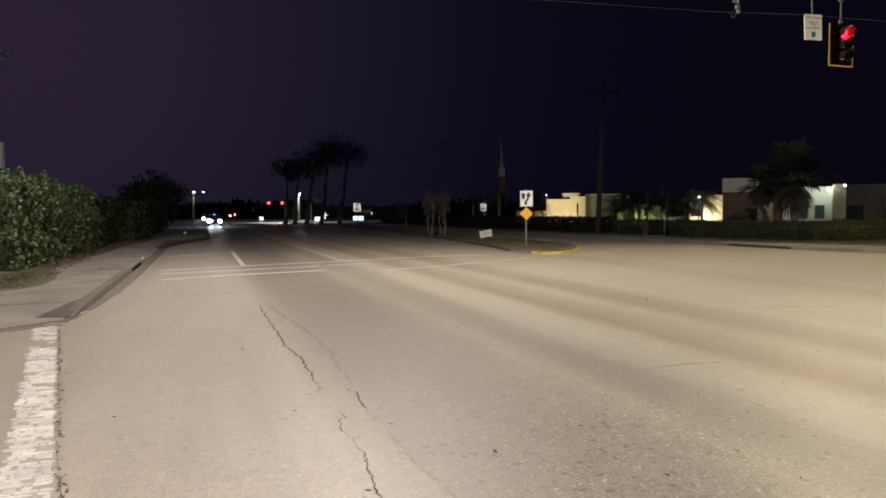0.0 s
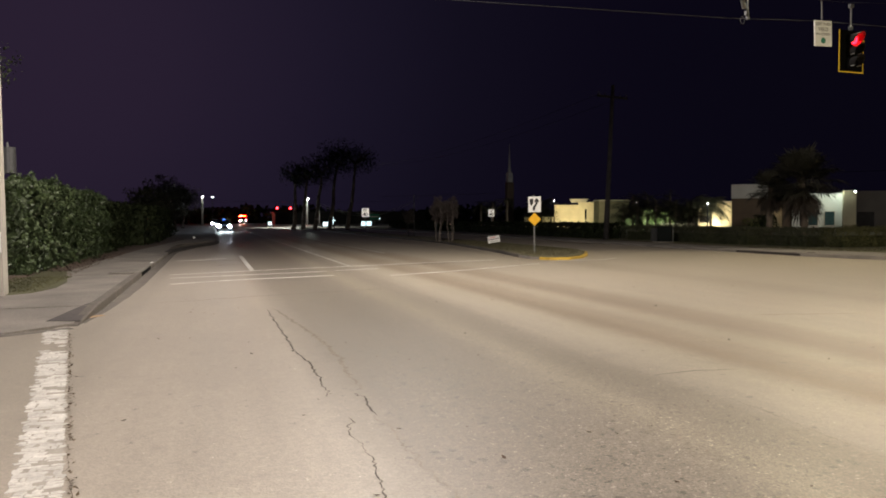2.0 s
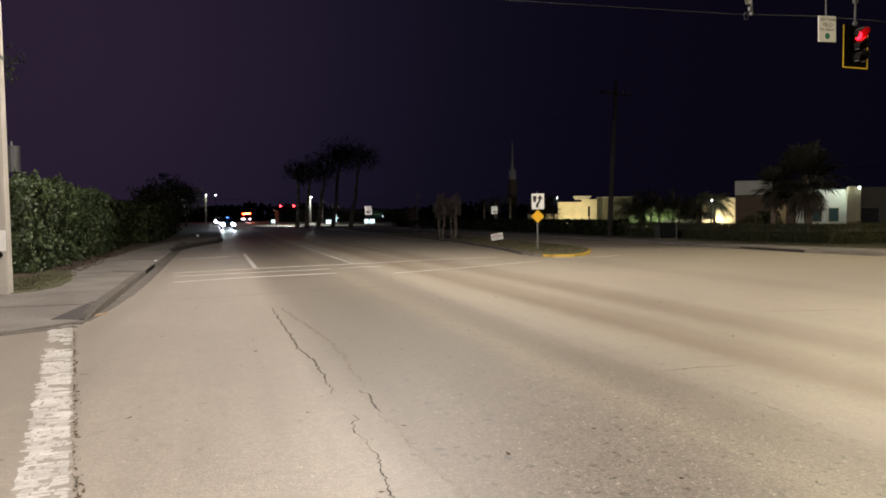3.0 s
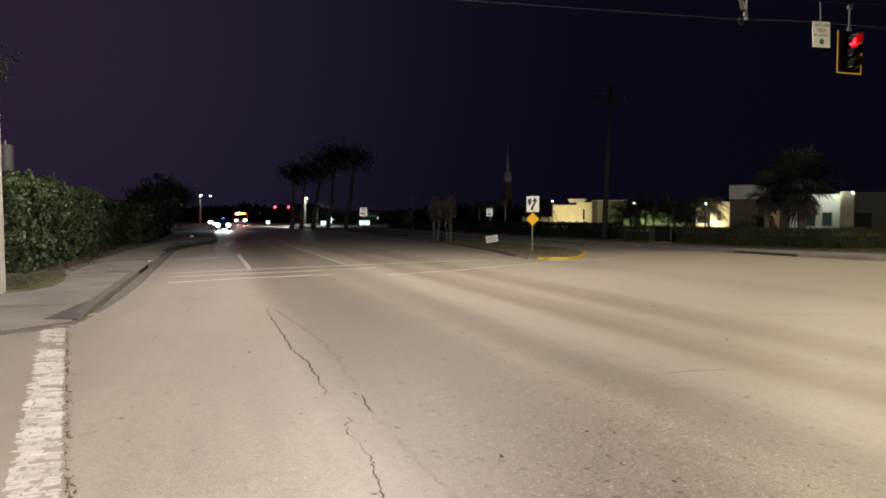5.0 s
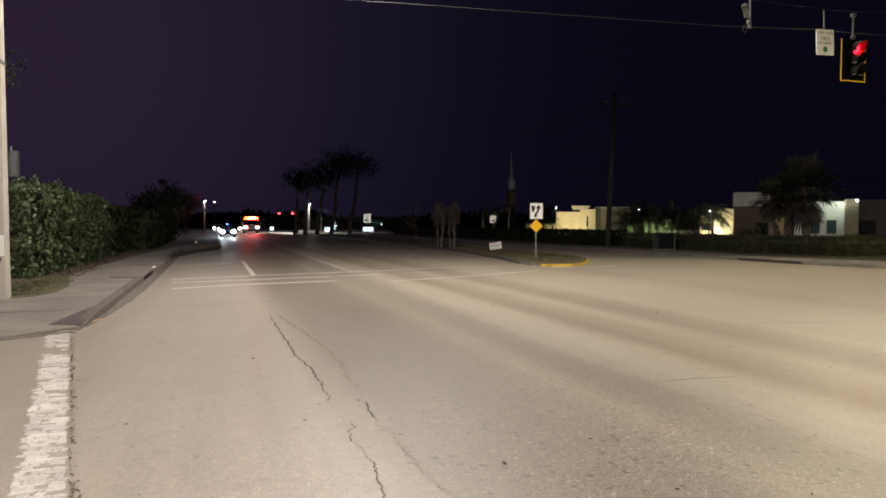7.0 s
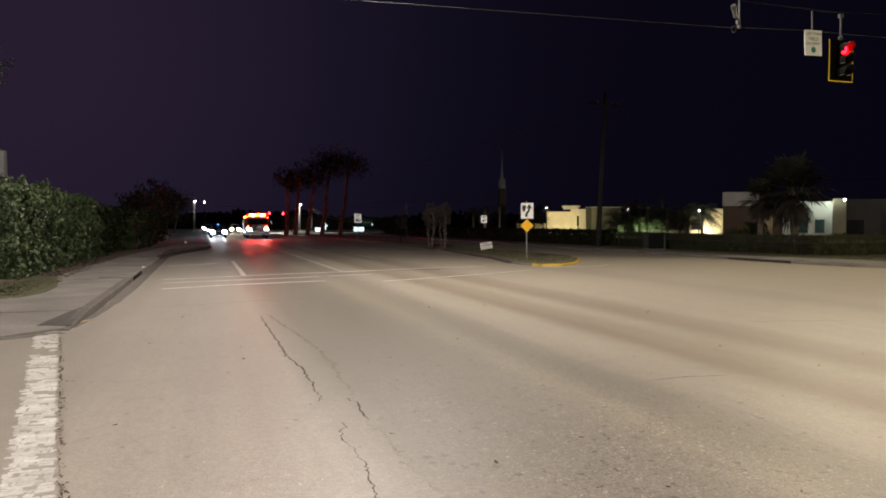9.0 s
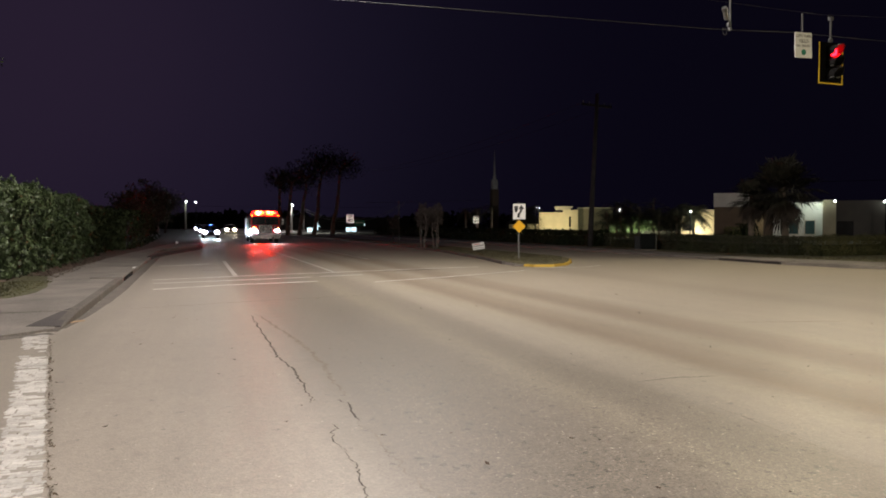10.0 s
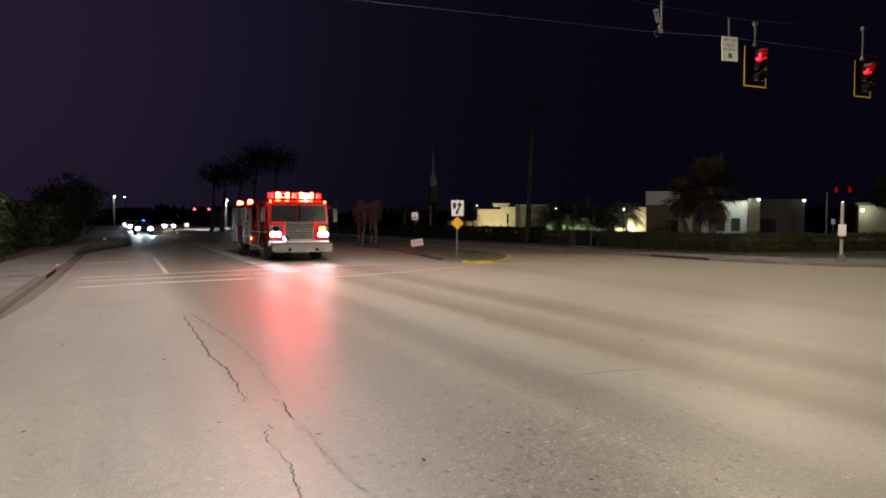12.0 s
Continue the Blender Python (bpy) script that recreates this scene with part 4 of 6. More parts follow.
part("transformer", tube((0.33, -0.05, 3.25), (0.33, -0.05, 4.2), 0.24, 0.24, 16), HANGER_GREY, back_pole, "grey transformer can")
part("bushing", tube((0.3, -0.05, 4.2), (0.3, -0.05, 4.38), 0.05, 0.03), STEEL, back_pole)

SPAN_Y = 16.8
low = [Vector((x, SPAN_Y - (0.25 if x < 0 else 0), z)) for x, z in ((-4.0, 6.75), (0, 6.85), (5.1, 7.0), (14, 7.25), (17, 7.42), (22.2, 7.5), (24.8, 7.5), (30, 7.6), (45, 8.4))]
v, f = wire(low, 0.008)
tagged(raw("tether_cable", v, f, DARK_STEEL), "thin dark steel cable strung over the junction", "cable")
high = [Vector((x, SPAN_Y, z)) for x, z in ((-4.0, 9.4), (5, 8.45), (14, 8.06), (18, 8.05), (23.3, 8.4), (30, 9.1), (45, 11))]
v, f = wire(high, 0.004)
tagged(raw("span_cable", v, f, DARK_STEEL), "thin dark span cable above the signals", "cable")


EDGE_GLINT = surface("visor_edge_glint", (0.22, 0.22, 0.22), (0.40, 0.40, 0.40), 0.4, 8, 60, 0.05, 0.4)


def signal_head(x, z0, turn, w, h, hang):
    """Three-section signal hung from the span, facing -y before it is turned. z0: the foot of the backplate."""
    s = root("traffic_signal", pose(x, SPAN_Y, z0, 0, 0, turn), "black three-section traffic signal with yellow border, red lit", "traffic signal", "signals over the junction")
    add = 0.034
    bm = bmesh.new()
    add_box(bm, -w / 2, -0.01, 0, w / 2, 0.01, h)
    part("backplate", bm, BLACK, s, "black louvred backplate")
    bm = bmesh.new()
    add_box(bm, -w / 2, -0.018, 0, -w / 2 + add, -0.011, h)
    add_box(bm, w / 2 - add, -0.018, 0, w / 2, -0.011, h)
    add_box(bm, -w / 2 + add, -0.018, 0, w / 2 - add, -0.011, add)
    part("border", bm, BORDER_YELLOW, s, "yellow retroreflective border tape")
    sec = (h - 0.22) / 3
    for i in range(3):
        zc = 0.11 + sec * (i + 0.5)
        part("housing", box(-0.17, -0.10, zc - sec / 2 + 0.005, 0.17, 0.14, zc + sec / 2 - 0.005, bevel=0.02), BLACK, s)
        lens = part("lens", ball((0, -0.10, zc), 0.145, 1, 0.22, 1, 16, 8), GLOW_SIGNAL if i == 2 else BLACK, s, "lit red lens" if i == 2 else "unlit lens", True)
        bm = bmesh.new()
        n = 14
        ring = []
        for k in range(n + 1):
            t = math.radians(-40 + 260 * k / n)
            ring.append((0.16 * math.cos(t), 0.16 * math.sin(t)))
        vs = []
        for (cx, cz), (ox, oz) in zip(ring, [(a * 1.06, b * 1.06) for a, b in ring]):
            vs.append([bm.verts.new((cx, -0.10, zc + cz)), bm.verts.new((cx, -0.10 - 0.34 * (0.45 + 0.55 * (cz / 0.16 + 0.64) / 1.64), zc + cz)), bm.verts.new((ox, -0.10 - 0.34 * (0.45 + 0.55 * (cz / 0.16 + 0.64) / 1.64), zc + oz)), bm.verts.new((ox, -0.10, zc + oz))])
        for a, b in zip(vs[:-1], vs[1:]):
            for k in range(4):
                bm.faces.new((a[k], b[k], b[(k + 1) % 4], a[(k + 1) % 4]))
        vis = part("visor", bm, VISOR, s)
        # pale strips stand in for lamplight glinting on the visor's lower edges
        for k in (0, n):
            cx, cz = ring[k]
            part("visor_glint", tube((cx * 1.03, -0.12, zc + cz * 1.03), (cx * 1.03, -0.10 - 0.34 * 0.45, zc + cz * 1.03), 0.012, 0.012, 6), EDGE_GLINT, vis, "pale strip painted as a visor edge glint")
    part("hanger", tube((0, 0.02, h - 0.05), (0, 0.02, h + hang), 0.026), HANGER_GREY, s, "grey metal hanger")
    part("clamp", box(-0.07, -0.03, h + hang - 0.06, 0.07, 0.07, h + hang + 0.05, bevel=0.01), HANGER_GREY, s)
    part("joint", ball((0, 0.02, h + 0.08), 0.07, 1, 1, 1.1), HANGER_GREY, s, "swivel joint", True)
    return s


signal_head(18.45, 5.98, 0, 0.96, 1.26, 0.74)
signal_head(23.56, 6.04, 0, 0.86, 1.24, 1.14)

ys = root("hanging_sign", pose(17.38, SPAN_Y, 6.70, 0, -2, 0), "white hanging sign with green disc on the span", "road sign")
part("panel", box(-0.325, -0.012, 0, 0.325, 0.012, 0.75, bevel=0.004), SIGN_WHITE, ys)
for word, size, x, z in (("LEFT", 0.115, -0.15, 0.64), ("TURN", 0.115, 0.15, 0.64), ("YIELD", 0.15, 0.0, 0.49), ("ON", 0.10, -0.205, 0.35), ("GREEN", 0.10, 0.085, 0.35)):
    part("lettering", text_bm(word, size, x, z, -0.015), SIGN_BLACK, ys, "black lettering")
part("disc", tube((0, -0.012, 0.165), (0, -0.018, 0.165), 0.088, 0.088, 24), SIGN_GREEN, ys, "green disc")
part("hanger", tube((0, 0.03, 0.70), (0, 0.03, 1.32), 0.022), HANGER_GREY, ys)

det = root("detector_camera", pose(14.63, SPAN_Y, 7.31, 0, 0, 12), "grey vehicle detector camera on a short mast", "camera")
part("mast", tube((0, 0, 0.02), (0, 0, 0.90), 0.026), HANGER_GREY, det)
part("camera_body", tube((-0.40, -0.12, 0.47), (-0.18, -0.02, 0.25), 0.058, 0.058, 14), STEEL, det, "pale camera body")
part("sun_hood", tube((-0.44, -0.135, 0.51), (-0.36, -0.105, 0.43), 0.072, 0.072, 14), HANGER_GREY, det)
part("bracket", tube((-0.22, -0.03, 0.28), (0.0, 0.0, 0.22), 0.024), HANGER_GREY, det)
part("junction_box", box(-0.10, -0.04, 0.06, 0.02, 0.04, 0.18, bevel=0.012), HANGER_GREY, det)
part("clamp", box(-0.04, -0.04, -0.05, 0.04, 0.04, 0.05, bevel=0.01), HANGER_GREY, det)
loop = [Vector((-0.22 + 0.09 * math.cos(q), 0, -0.10 + 0.10 * math.sin(q))) for q in np.linspace(0.6, 6.6, 20)]
v, f = wire(loop, 0.007)
raw("cable_loop", v, f, HANGER_GREY, det)

# keep-right sign on the island
ks = root("keep_right_sign", pose(13.83, 29.15, 0.12, 0, -0.6, -25), "white keep-to-one-side arrow sign over a yellow diamond", "road sign")
part("post", box(-0.03, 0.0, 0, 0.03, 0.05, 2.55), STEEL, ks, "galvanised sign post")
part("panel", box(-0.25, -0.016, 1.78, 0.31, -0.002, 2.48, bevel=0.004), SIGN_WHITE, ks, "white panel")
part("shield", prism([(-0.19, 2.38), (-0.03, 2.38), (-0.03, 2.24), (-0.055, 2.14), (-0.11, 2.07), (-0.165, 2.14), (-0.19, 2.24)], 0.004), SIGN_BLACK, ks, "black shield shape").location.y = -0.021
arrow = [(-0.06, 1.86), (0.045, 1.86), (0.05, 1.97), (0.10, 2.06), (0.155, 2.14), (0.17, 2.24), (0.255, 2.24), (0.125, 2.43), (-0.01, 2.24), (0.07, 2.24), (0.06, 2.16), (0.01, 2.09), (-0.045, 2.01), (-0.06, 1.94)]
part("arrow", prism(arrow, 0.004), SIGN_BLACK, ks, "black curved arrow").location.y = -0.021
part("diamond", prism([(0.02, 1.76), (0.31, 1.46), (0.02, 1.16), (-0.27, 1.46)], 0.012), SIGN_YELLOW, ks, "yellow diamond marker").location.y = -0.014

PRINT_GREY = surface("grey_sign_print", (0.16, 0.13, 0.15), (0.24, 0.20, 0.22), 0.6, 4, 60, 0.03)
fl = root("yard_sign", pose(15.2, 37.2, 0.12, 0, -10, -20), "small tilted white yard sign with unreadable print", "yard sign")
part("panel", box(-0.34, -0.006, 0.14, 0.34, 0.006, 0.52), SIGN_WHITE, fl)
part("stake", box(-0.2, 0.008, -0.03, -0.19, 0.018, 0.5), STEEL, fl)
part("stake", box(0.19, 0.008, -0.10, 0.20, 0.018, 0.5), STEEL, fl)
part("print_bar", box(-0.24, -0.010, 0.43, 0.10, -0.007, 0.46), SIGN_RED, fl, "red unreadable print")
part("print_bar", box(-0.30, -0.010, 0.32, 0.30, -0.007, 0.365), PRINT_GREY, fl, "grey unreadable print")
part("print_bar", box(-0.26, -0.010, 0.21, 0.22, -0.007, 0.23), PRINT_GREY, fl, "grey unreadable print")


REFLECTIVE = surface("reflective_white_sheeting", (0.66, 0.66, 0.65), (0.76, 0.76, 0.74), 0.36, 4, 60, 0.0, 0.85)


def speed_sign(at, turn, w):
    s = root("speed_limit_sign", pose(*at, -4.6, 0, turn), "white speed limit sign on a thin post", "road sign")
    h = w * 1.25
    part("post", box(-0.03, 0.0, 0, 0.03, 0.05, 1.75 + h), STEEL, s)
    part("panel", box(-w / 2, -0.014, 1.7, w / 2, -0.002, 1.7 + h), REFLECTIVE, s)
    part("lettering", text_bm("SPEED", w * 0.24, 0, 1.7 + h * 0.86, -0.017, 0.02), SIGN_BLACK, s)
    part("lettering", text_bm("LIMIT", w * 0.24, 0, 1.7 + h * 0.66, -0.017, 0.02), SIGN_BLACK, s)
    part("numerals", text_bm("40", w * 0.72, 0, 1.7 + h * 0.27, -0.017, 0.03), SIGN_BLACK, s, "black numerals")
    return s


speed_sign((15.7, 75.0, 0.12), -11.4, 0.76)
speed_sign((28.4, 70.5, 0.10), -23.1, 0.64)

gs = root("street_name_sign", pose(28.3, 127, 0.05, 0, 0, -12), "green street name sign with unreadable words", "road sign")
part("post", box(-0.04, 0, 0, 0.04, 0.06, 2.4), STEEL, gs)
part("panel", box(-0.85, -0.02, 1.35, 0.85, -0.002, 2.42), SIGN_GREEN, gs)
part("print_bar", box(-0.6, -0.025, 1.85, 0.6, -0.021, 2.0), SIGN_WHITE, gs, "pale unreadable words")

# pedestrian post across the junction
ped = root("pedestal_post", pose(26.3, 19.45, 0.12, 0, 0, -52), "pale metal pedestal post with a white plate", "signal post")
part("base", prism([(-0.19, 0), (0.19, 0), (0.12, 0.27), (-0.12, 0.27)], 0.34, bevel=0.02), CONCRETE, ped, "flared base").location.y = -0.17
part("shaft", tube((0, 0, 0.25), (0, 0, 2.36), 0.062, 0.062, 14), POLE_CONCRETE, ped)
part("plate", box(-0.135, -0.10, 1.02, 0.15, -0.08, 1.48, bevel=0.004), SIGN_WHITE, ped, "white crossing plate")
part("push_button", tube((0.0, -0.11, 0.93), (0.0, -0.06, 0.93), 0.045, 0.05), BLACK, ped, "black crossing button")
part("cap", tube((0, 0, 2.36), (0, 0, 2.41), 0.072, 0.04, 14), SILVER, ped)

wp = root("utility_pole", pose(26.4, 44.0, 0.1, 0, 2.6, 0), "tall dark wooden utility pole with crossarm", "utility pole")
part("shaft", tube((0, 0, 0), (0, 0, 10.8), 0.19, 0.12, 12), WOOD_POLE, wp)
part("crossarm", box(-1.2, -0.06, 9.9, 1.2, 0.06, 10.04, bevel=0.01), WOOD_POLE, wp)
for x in (-1.1, -0.6, 0.6, 1.1):
    part("insulator", tube((x, 0, 10.04), (x, 0, 10.22), 0.04, 0.03, 8), STEEL, wp)
rd = root("pole_wire", pose(0, 0, 0), "thin dark overhead wires along the road", "cable")
for dx in (-1.1, 1.1):
    v, f = wire(sagging((26.4 + dx + 0.52, 44, 10.25), (25.5 + dx, 110, 10.0), 0.9), 0.012, 4)
    raw("wire", v, f, DARK_STEEL, rd)

# ---------------------------------------------------------------- far junction


def street_lamp(at, height, arm, label, thick=0.26, paint=POLE_CONCRETE):
    s = root("street_lamp", pose(*at), label, "street lamp", "street lamps of the far junction")
    part("pole", tube((0, 0, 0), (0, 0, height), thick, thick * 0.8, 12), paint, s, "lamp pole")
    part("arm", tube((0, 0, height - 0.2), (arm, -0.3, height), 0.08), STEEL, s)
    part("head", box(arm - 0.35, -0.55, height - 0.02, arm + 0.35, -0.05, height + 0.14, bevel=0.04), STEEL, s)
    part("lamp_lens", ball((arm, -0.34, height - 0.06), 0.19, 1, 0.8, 0.6), GLOW_LAMP, s, "glowing lamp lens", True)
    return s


street_lamp((-2.1, 190, 0), 7.4, 0.2, "concrete street lamp glowing white at the far junction")
street_lamp((0.4, 196, 0), 7.5, 0.0, "thin dark street lamp glowing white at the far junction", 0.10, WOOD_POLE)
street_lamp((24.7, 196, 0), 7.1, 0.5, "thick pale concrete street lamp with lit head behind the pines", 0.50)
point_lamp("far_street_light", (-0.9, 188.5, 6.9), 160, (0.95, 1.0, 0.92), 0.2)
point_lamp("far_street_light", (25.3, 194.2, 6.6), 700, (0.95, 1.0, 0.92), 0.2)
spot_lamp("far_junction_lamp", (14.0, 139, 7.5), (16, 139, 0), 9000, (0.95, 1.0, 0.9), 150, 0.6)


def far_signal(x, y, z):
    s = root("traffic_signal", pose(x, y, z), "distant black traffic signal showing red", "traffic signal", "far junction signals")
    part("housing", box(-0.3, 0, -1.0, 0.3, 0.25, 0.32, bevel=0.03), BLACK, s)
    part("lens", ball((0, -0.02, 0.05), 0.30, 1, 0.3, 1), glow_far, s, "lit red lens", True)
    part("hanger", tube((0, 0.0, 0.3), (0, 0.0, 2.25), 0.04), STEEL, s)


glow_far = glow("far_signal_red", (1.0, 0.006, 0.009), 90.0)
glow_dim = glow("dim_signal_red", (1.0, 0.01, 0.02), 0.24)
far_signal(19.8, 229, 5.0)
far_signal(23.95, 229, 5.0)
v, f = wire(sagging((-10, 229, 7.4), (60, 229, 7.4), 0.4), 0.03, 4)
tagged(raw("far_span_cable", v, f, DARK_STEEL), "thin dark cable over the far junction", "cable")

# signals of the side street beyond the office
SIDE = sagging((80, 90, 8.2), (110, 55, 8.2), 0.1)
for k in (0.52, 0.5567):
    p = SIDE[12].lerp(SIDE[14], (k * 24 - 12) / 2)
    x, y0 = p.x, p.y
    s = root("traffic_signal", pose(x, y0, 6.5, 0, 0, -50), "small distant signal glowing dim red", "traffic signal", "side street signals")
    part("housing", box(-0.2, 0, -0.9, 0.2, 0.25, 0.75), BLACK, s)
    part("lens", ball((0, -0.02, 0.05), 0.30, 0.6, 0.3, 1.6), glow_dim, s, "dim red lens", True)
    part("hanger", tube((0, 0.0, 0.7), (0, 0.0, 1.64), 0.04), STEEL, s)
v, f = wire(SIDE, 0.03, 4)
tagged(raw("side_span_cable", v, f, DARK_STEEL), "thin dark cable over the side street", "cable")

fp = root("utility_pole", pose(28.8, 200, 0), "pale far utility pole with thin wires", "utility pole")
part("shaft", tube((0, 0, 0), (0, 0, 6.2), 0.2, 0.15, 10), POLE_CONCRETE, fp)
part("crossarm", box(-0.6, -0.08, 5.6, 0.6, 0.08, 5.75), WOOD_POLE, fp)
for x, y0, z, mat, lab in ((24.2, 195.4, 2.6, GLOW_AMBER, "lit orange hand signal"), (24.2, 195.4, 0.9, GLOW_AMBER, "lit orange hand signal")):
    hs = root("crossing_signal", pose(x, y0, z), "small orange crossing signal on the lamp pole", "crossing signal")
    part("housing", box(-0.22, 0, -0.22, 0.22, 0.14, 0.22, bevel=0.02), BLACK, hs)
    part("lamp_face", box(-0.13, -0.02, -0.13, 0.13, -0.002, 0.13), mat, hs, lab)
fw = root("pole_wire", pose(0, 0, 0), "thin wires from the far pole", "cable")
for z in (5.5, 6.1):
    v, f = wire(sagging((28.8, 200, z), (58.0, 200, z + 2.0), 4.0), 0.035, 4)
    raw("wire", v, f, POLE_CONCRETE, fw)

# woods along the horizon
rng = np.random.default_rng(77)
pts = []
for k in range(420):
    az = rng.uniform(-0.75, 1.25)
    dist = rng.uniform(250, 330)
    top = 4.5 + 3.0 * noise.noise(Vector((az * 6, 0.3, 0))) + rng.uniform(0, 1.5)
    c = np.array([math.sin(az) * dist, math.cos(az) * dist, 0])
    g = rng.normal(0, 1, (60, 3)) * np.array([3.0, 3.0, 0.0])
    g[:, 2] = rng.uniform(0, max(1.5, top), 60)
    pts.append(c + g)
pts = np.concatenate(pts)
v, f = leaf_mesh(pts, np.tile([0, -1.0, 0.3], (len(pts), 1)), 0.9, rng, 0.6)
tagged(raw("far_woods", v, f, LEAF_DARK), "dark woods along the horizon", "trees", kind="stuff")

shop = root("shop_building", pose(34, 215, 0), "low dark shop building with lit windows far away", "building")
part("wall", box(-16, 0, 0, 30, 12, 3.4), STUCCO_DARK, shop)
part("roof", box(-16.5, -0.6, 3.4, 30.5, 12.5, 3.8), STUCCO_DARK, shop)
for x0, x1, z0, z1 in ((14.4, 15.6, 1.3, 1.9), (12.4, 13.4, 2.3, 2.6)):
    part("window", box(x0, -0.08, z0, x1, -0.005, z1), GLOW_SHOP, shop, "lit window")
cross = root("lit_cross", pose(24.0, 147, 0.0), "small white lit cross on a dark mast", "cross")
part("mast", tube((0, 0, 0), (0, 0, 0.5), 0.06), DARK_STEEL, cross)
part("upright", box(-0.07, -0.06, 0.5, 0.07, 0.06, 2.16), GLOW_SHOP, cross)
part("crossbar", box(-0.48, -0.06, 1.24, 0.48, 0.06, 1.38), GLOW_SHOP, cross)


def lit_signboard(at, turn, label, panels, z0, z1):
    s = root("lit_signboard", Matrix.Translation(at) @ pose(0, 0, 0, 0, 0, turn), label, "signboard", "lit signboards of the far corner")
    a, b = panels[0][0], panels[-1][1]
    part("base", box(a - 0.12, 0, 0, b + 0.12, 0.4, z0 - 0.02), CONCRETE, s)
    part("cabinet", box(a - 0.06, 0.0, z0 - 0.02, b + 0.06, 0.3, z1 + 0.05, bevel=0.01), DARK_STEEL, s, "dark sign cabinet")
    for x0, x1 in panels:
        part("panel", box(x0, -0.05, z0, x1, -0.002, z1), GLOW_SHOP, s, "lit panel")


lit_signboard((31.0, 147, 0), -12, "pale lit signboard on a low base", ((-1.05, -0.05), (0.05, 1.05)), 0.15, 1.05)
lit_signboard((22.4, 147, 0), -9, "small pale lit signboard beside the cross", ((-0.5, 0.1), (0.16, 0.6)), 0.12, 0.95)
lit_signboard((11.4, 149, 0), -4, "small lit box sign on a tall base", ((-0.36, 0.36),), 0.42, 1.08)

# ---------------------------------------------------------------- church steeple, far
st = root("church_steeple", pose(103.2, 238.6, 0), "slender pale church steeple far behind dark trees", "steeple")
part("tower", box(-1.2, -1.2, 0, 1.2, 1.2, 14.5), STUCCO_BROWN, st)
part("belfry", box(-0.95, -0.95, 14.5, 0.95, 0.95, 18.0, bevel=0.08), STUCCO_WHITE, st)
bm = bmesh.new()
add_tube(bm, (0, 0, 18.0), (0, 0, 19.6), 0.80, 0.48, 8)
add_tube(bm, (0, 0, 19.6), (0, 0, 28.8), 0.44, 0.04, 8)
part("spire", bm, STUCCO_WHITE, st)
spot_lamp("steeple_floodlight", (95, 222, 3), (103.2, 238.6, 20), 700, (1.0, 0.95, 0.9), 60, 0.6)

# ---------------------------------------------------------------- lit cream building
cb = root("cream_building", Matrix.Translation((53.5, 107.2, 0)) @ pose(0, 0, 0, 0, 0, -29), "cream stucco building floodlit at night", "building")
part("wall", box(0.9, 0.6, 0, 4.8, 8, 3.75), STUCCO_CREAM, cb, "floodlit cream wall")
part("wall", box(4.8, 0, 0, 7.3, 8, 4.15), STUCCO_CREAM, cb, "floodlit cream corner wall")
part("garden_wall", box(-4.2, 1.4, 0, 0.9, 1.8, 1.8), STUCCO_CREAM, cb, "low cream garden wall")
part("parapet", box(3.6, 0.2, 4.15, 6.1, 6, 4.55), TRIM, cb)
part("cornice", box(3.4, 0.05, 4.55, 6.4, 6.2, 4.72), TRIM, cb)
part("wall", box(7.3, 1.2, 0, 13.0, 8, 4.35), TAN_STUCCO, cb, "dim tan wall")
part("cornice", box(7.3, 1.0, 4.35, 13.2, 8, 4.55), TRIM, cb)
part("window", box(5.85, -0.03, 1.3, 6.15, 0.02, 3.0), DARK_GLASS, cb, "narrow dark window")
spot_lamp("cream_wall_floodlight", (52.8, 100.7, 0.6), (56.6, 105.6, 2.2), 1700, (1.0, 0.86, 0.52), 78, 0.7)

cb2 = root("cream_building", Matrix.Translation((56.6, 76.3, 0)) @ pose(0, 0, 0, 0, 0, -39), "cream wall brightly lit behind the palms", "building")
part("wall", box(3.6, 0, 0, 6.2, 6, 3.4), STUCCO_CREAM, cb2, "floodlit cream wall")
part("roof", box(3.4, -0.2, 3.4, 6.4, 6, 3.6), TRIM, cb2)
part("wall", box(2.0, 0.8, 0, 3.6, 6, 2.75), STUCCO_CREAM, cb2, "recessed cream wall")
part("window", box(2.15, 0.72, 0.95, 3.45, 0.795, 1.85), DARK_DOOR, cb2, "wide dark window")
part("sill", box(2.1, 0.66, 0.86, 3.5, 0.795, 0.945), TRIM, cb2)
part("garden_wall", box(-4.6, 1.4, 0, 2.0, 1.7, 0.9), STUCCO_DARK, cb2, "low dark garden wall")
spot_lamp("garden_floodlight", (58.3, 72.4, 0.5), (59.8, 74.2, 1.6), 700, (1.0, 0.9, 0.62), 130, 0.8)
spot_lamp("garden_path_lamp", (53.5, 75.5, 3.0), (54.2, 79.5, 1.2), 3600, (0.93, 1.0, 0.62), 140, 0.8)

# ---------------------------------------------------------------- office building
ob_m = Matrix.Translation((54.8, 65.0, 0)) @ pose(0, 0, 0, 0, 0, -45.5)
of = root("office_building", ob_m, "single-storey office with wall lamps and pale fascia", "building")
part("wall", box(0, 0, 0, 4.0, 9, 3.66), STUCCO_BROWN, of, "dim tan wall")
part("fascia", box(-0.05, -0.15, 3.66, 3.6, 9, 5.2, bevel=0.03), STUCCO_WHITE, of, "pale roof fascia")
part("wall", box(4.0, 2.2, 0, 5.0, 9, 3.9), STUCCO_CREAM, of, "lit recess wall")
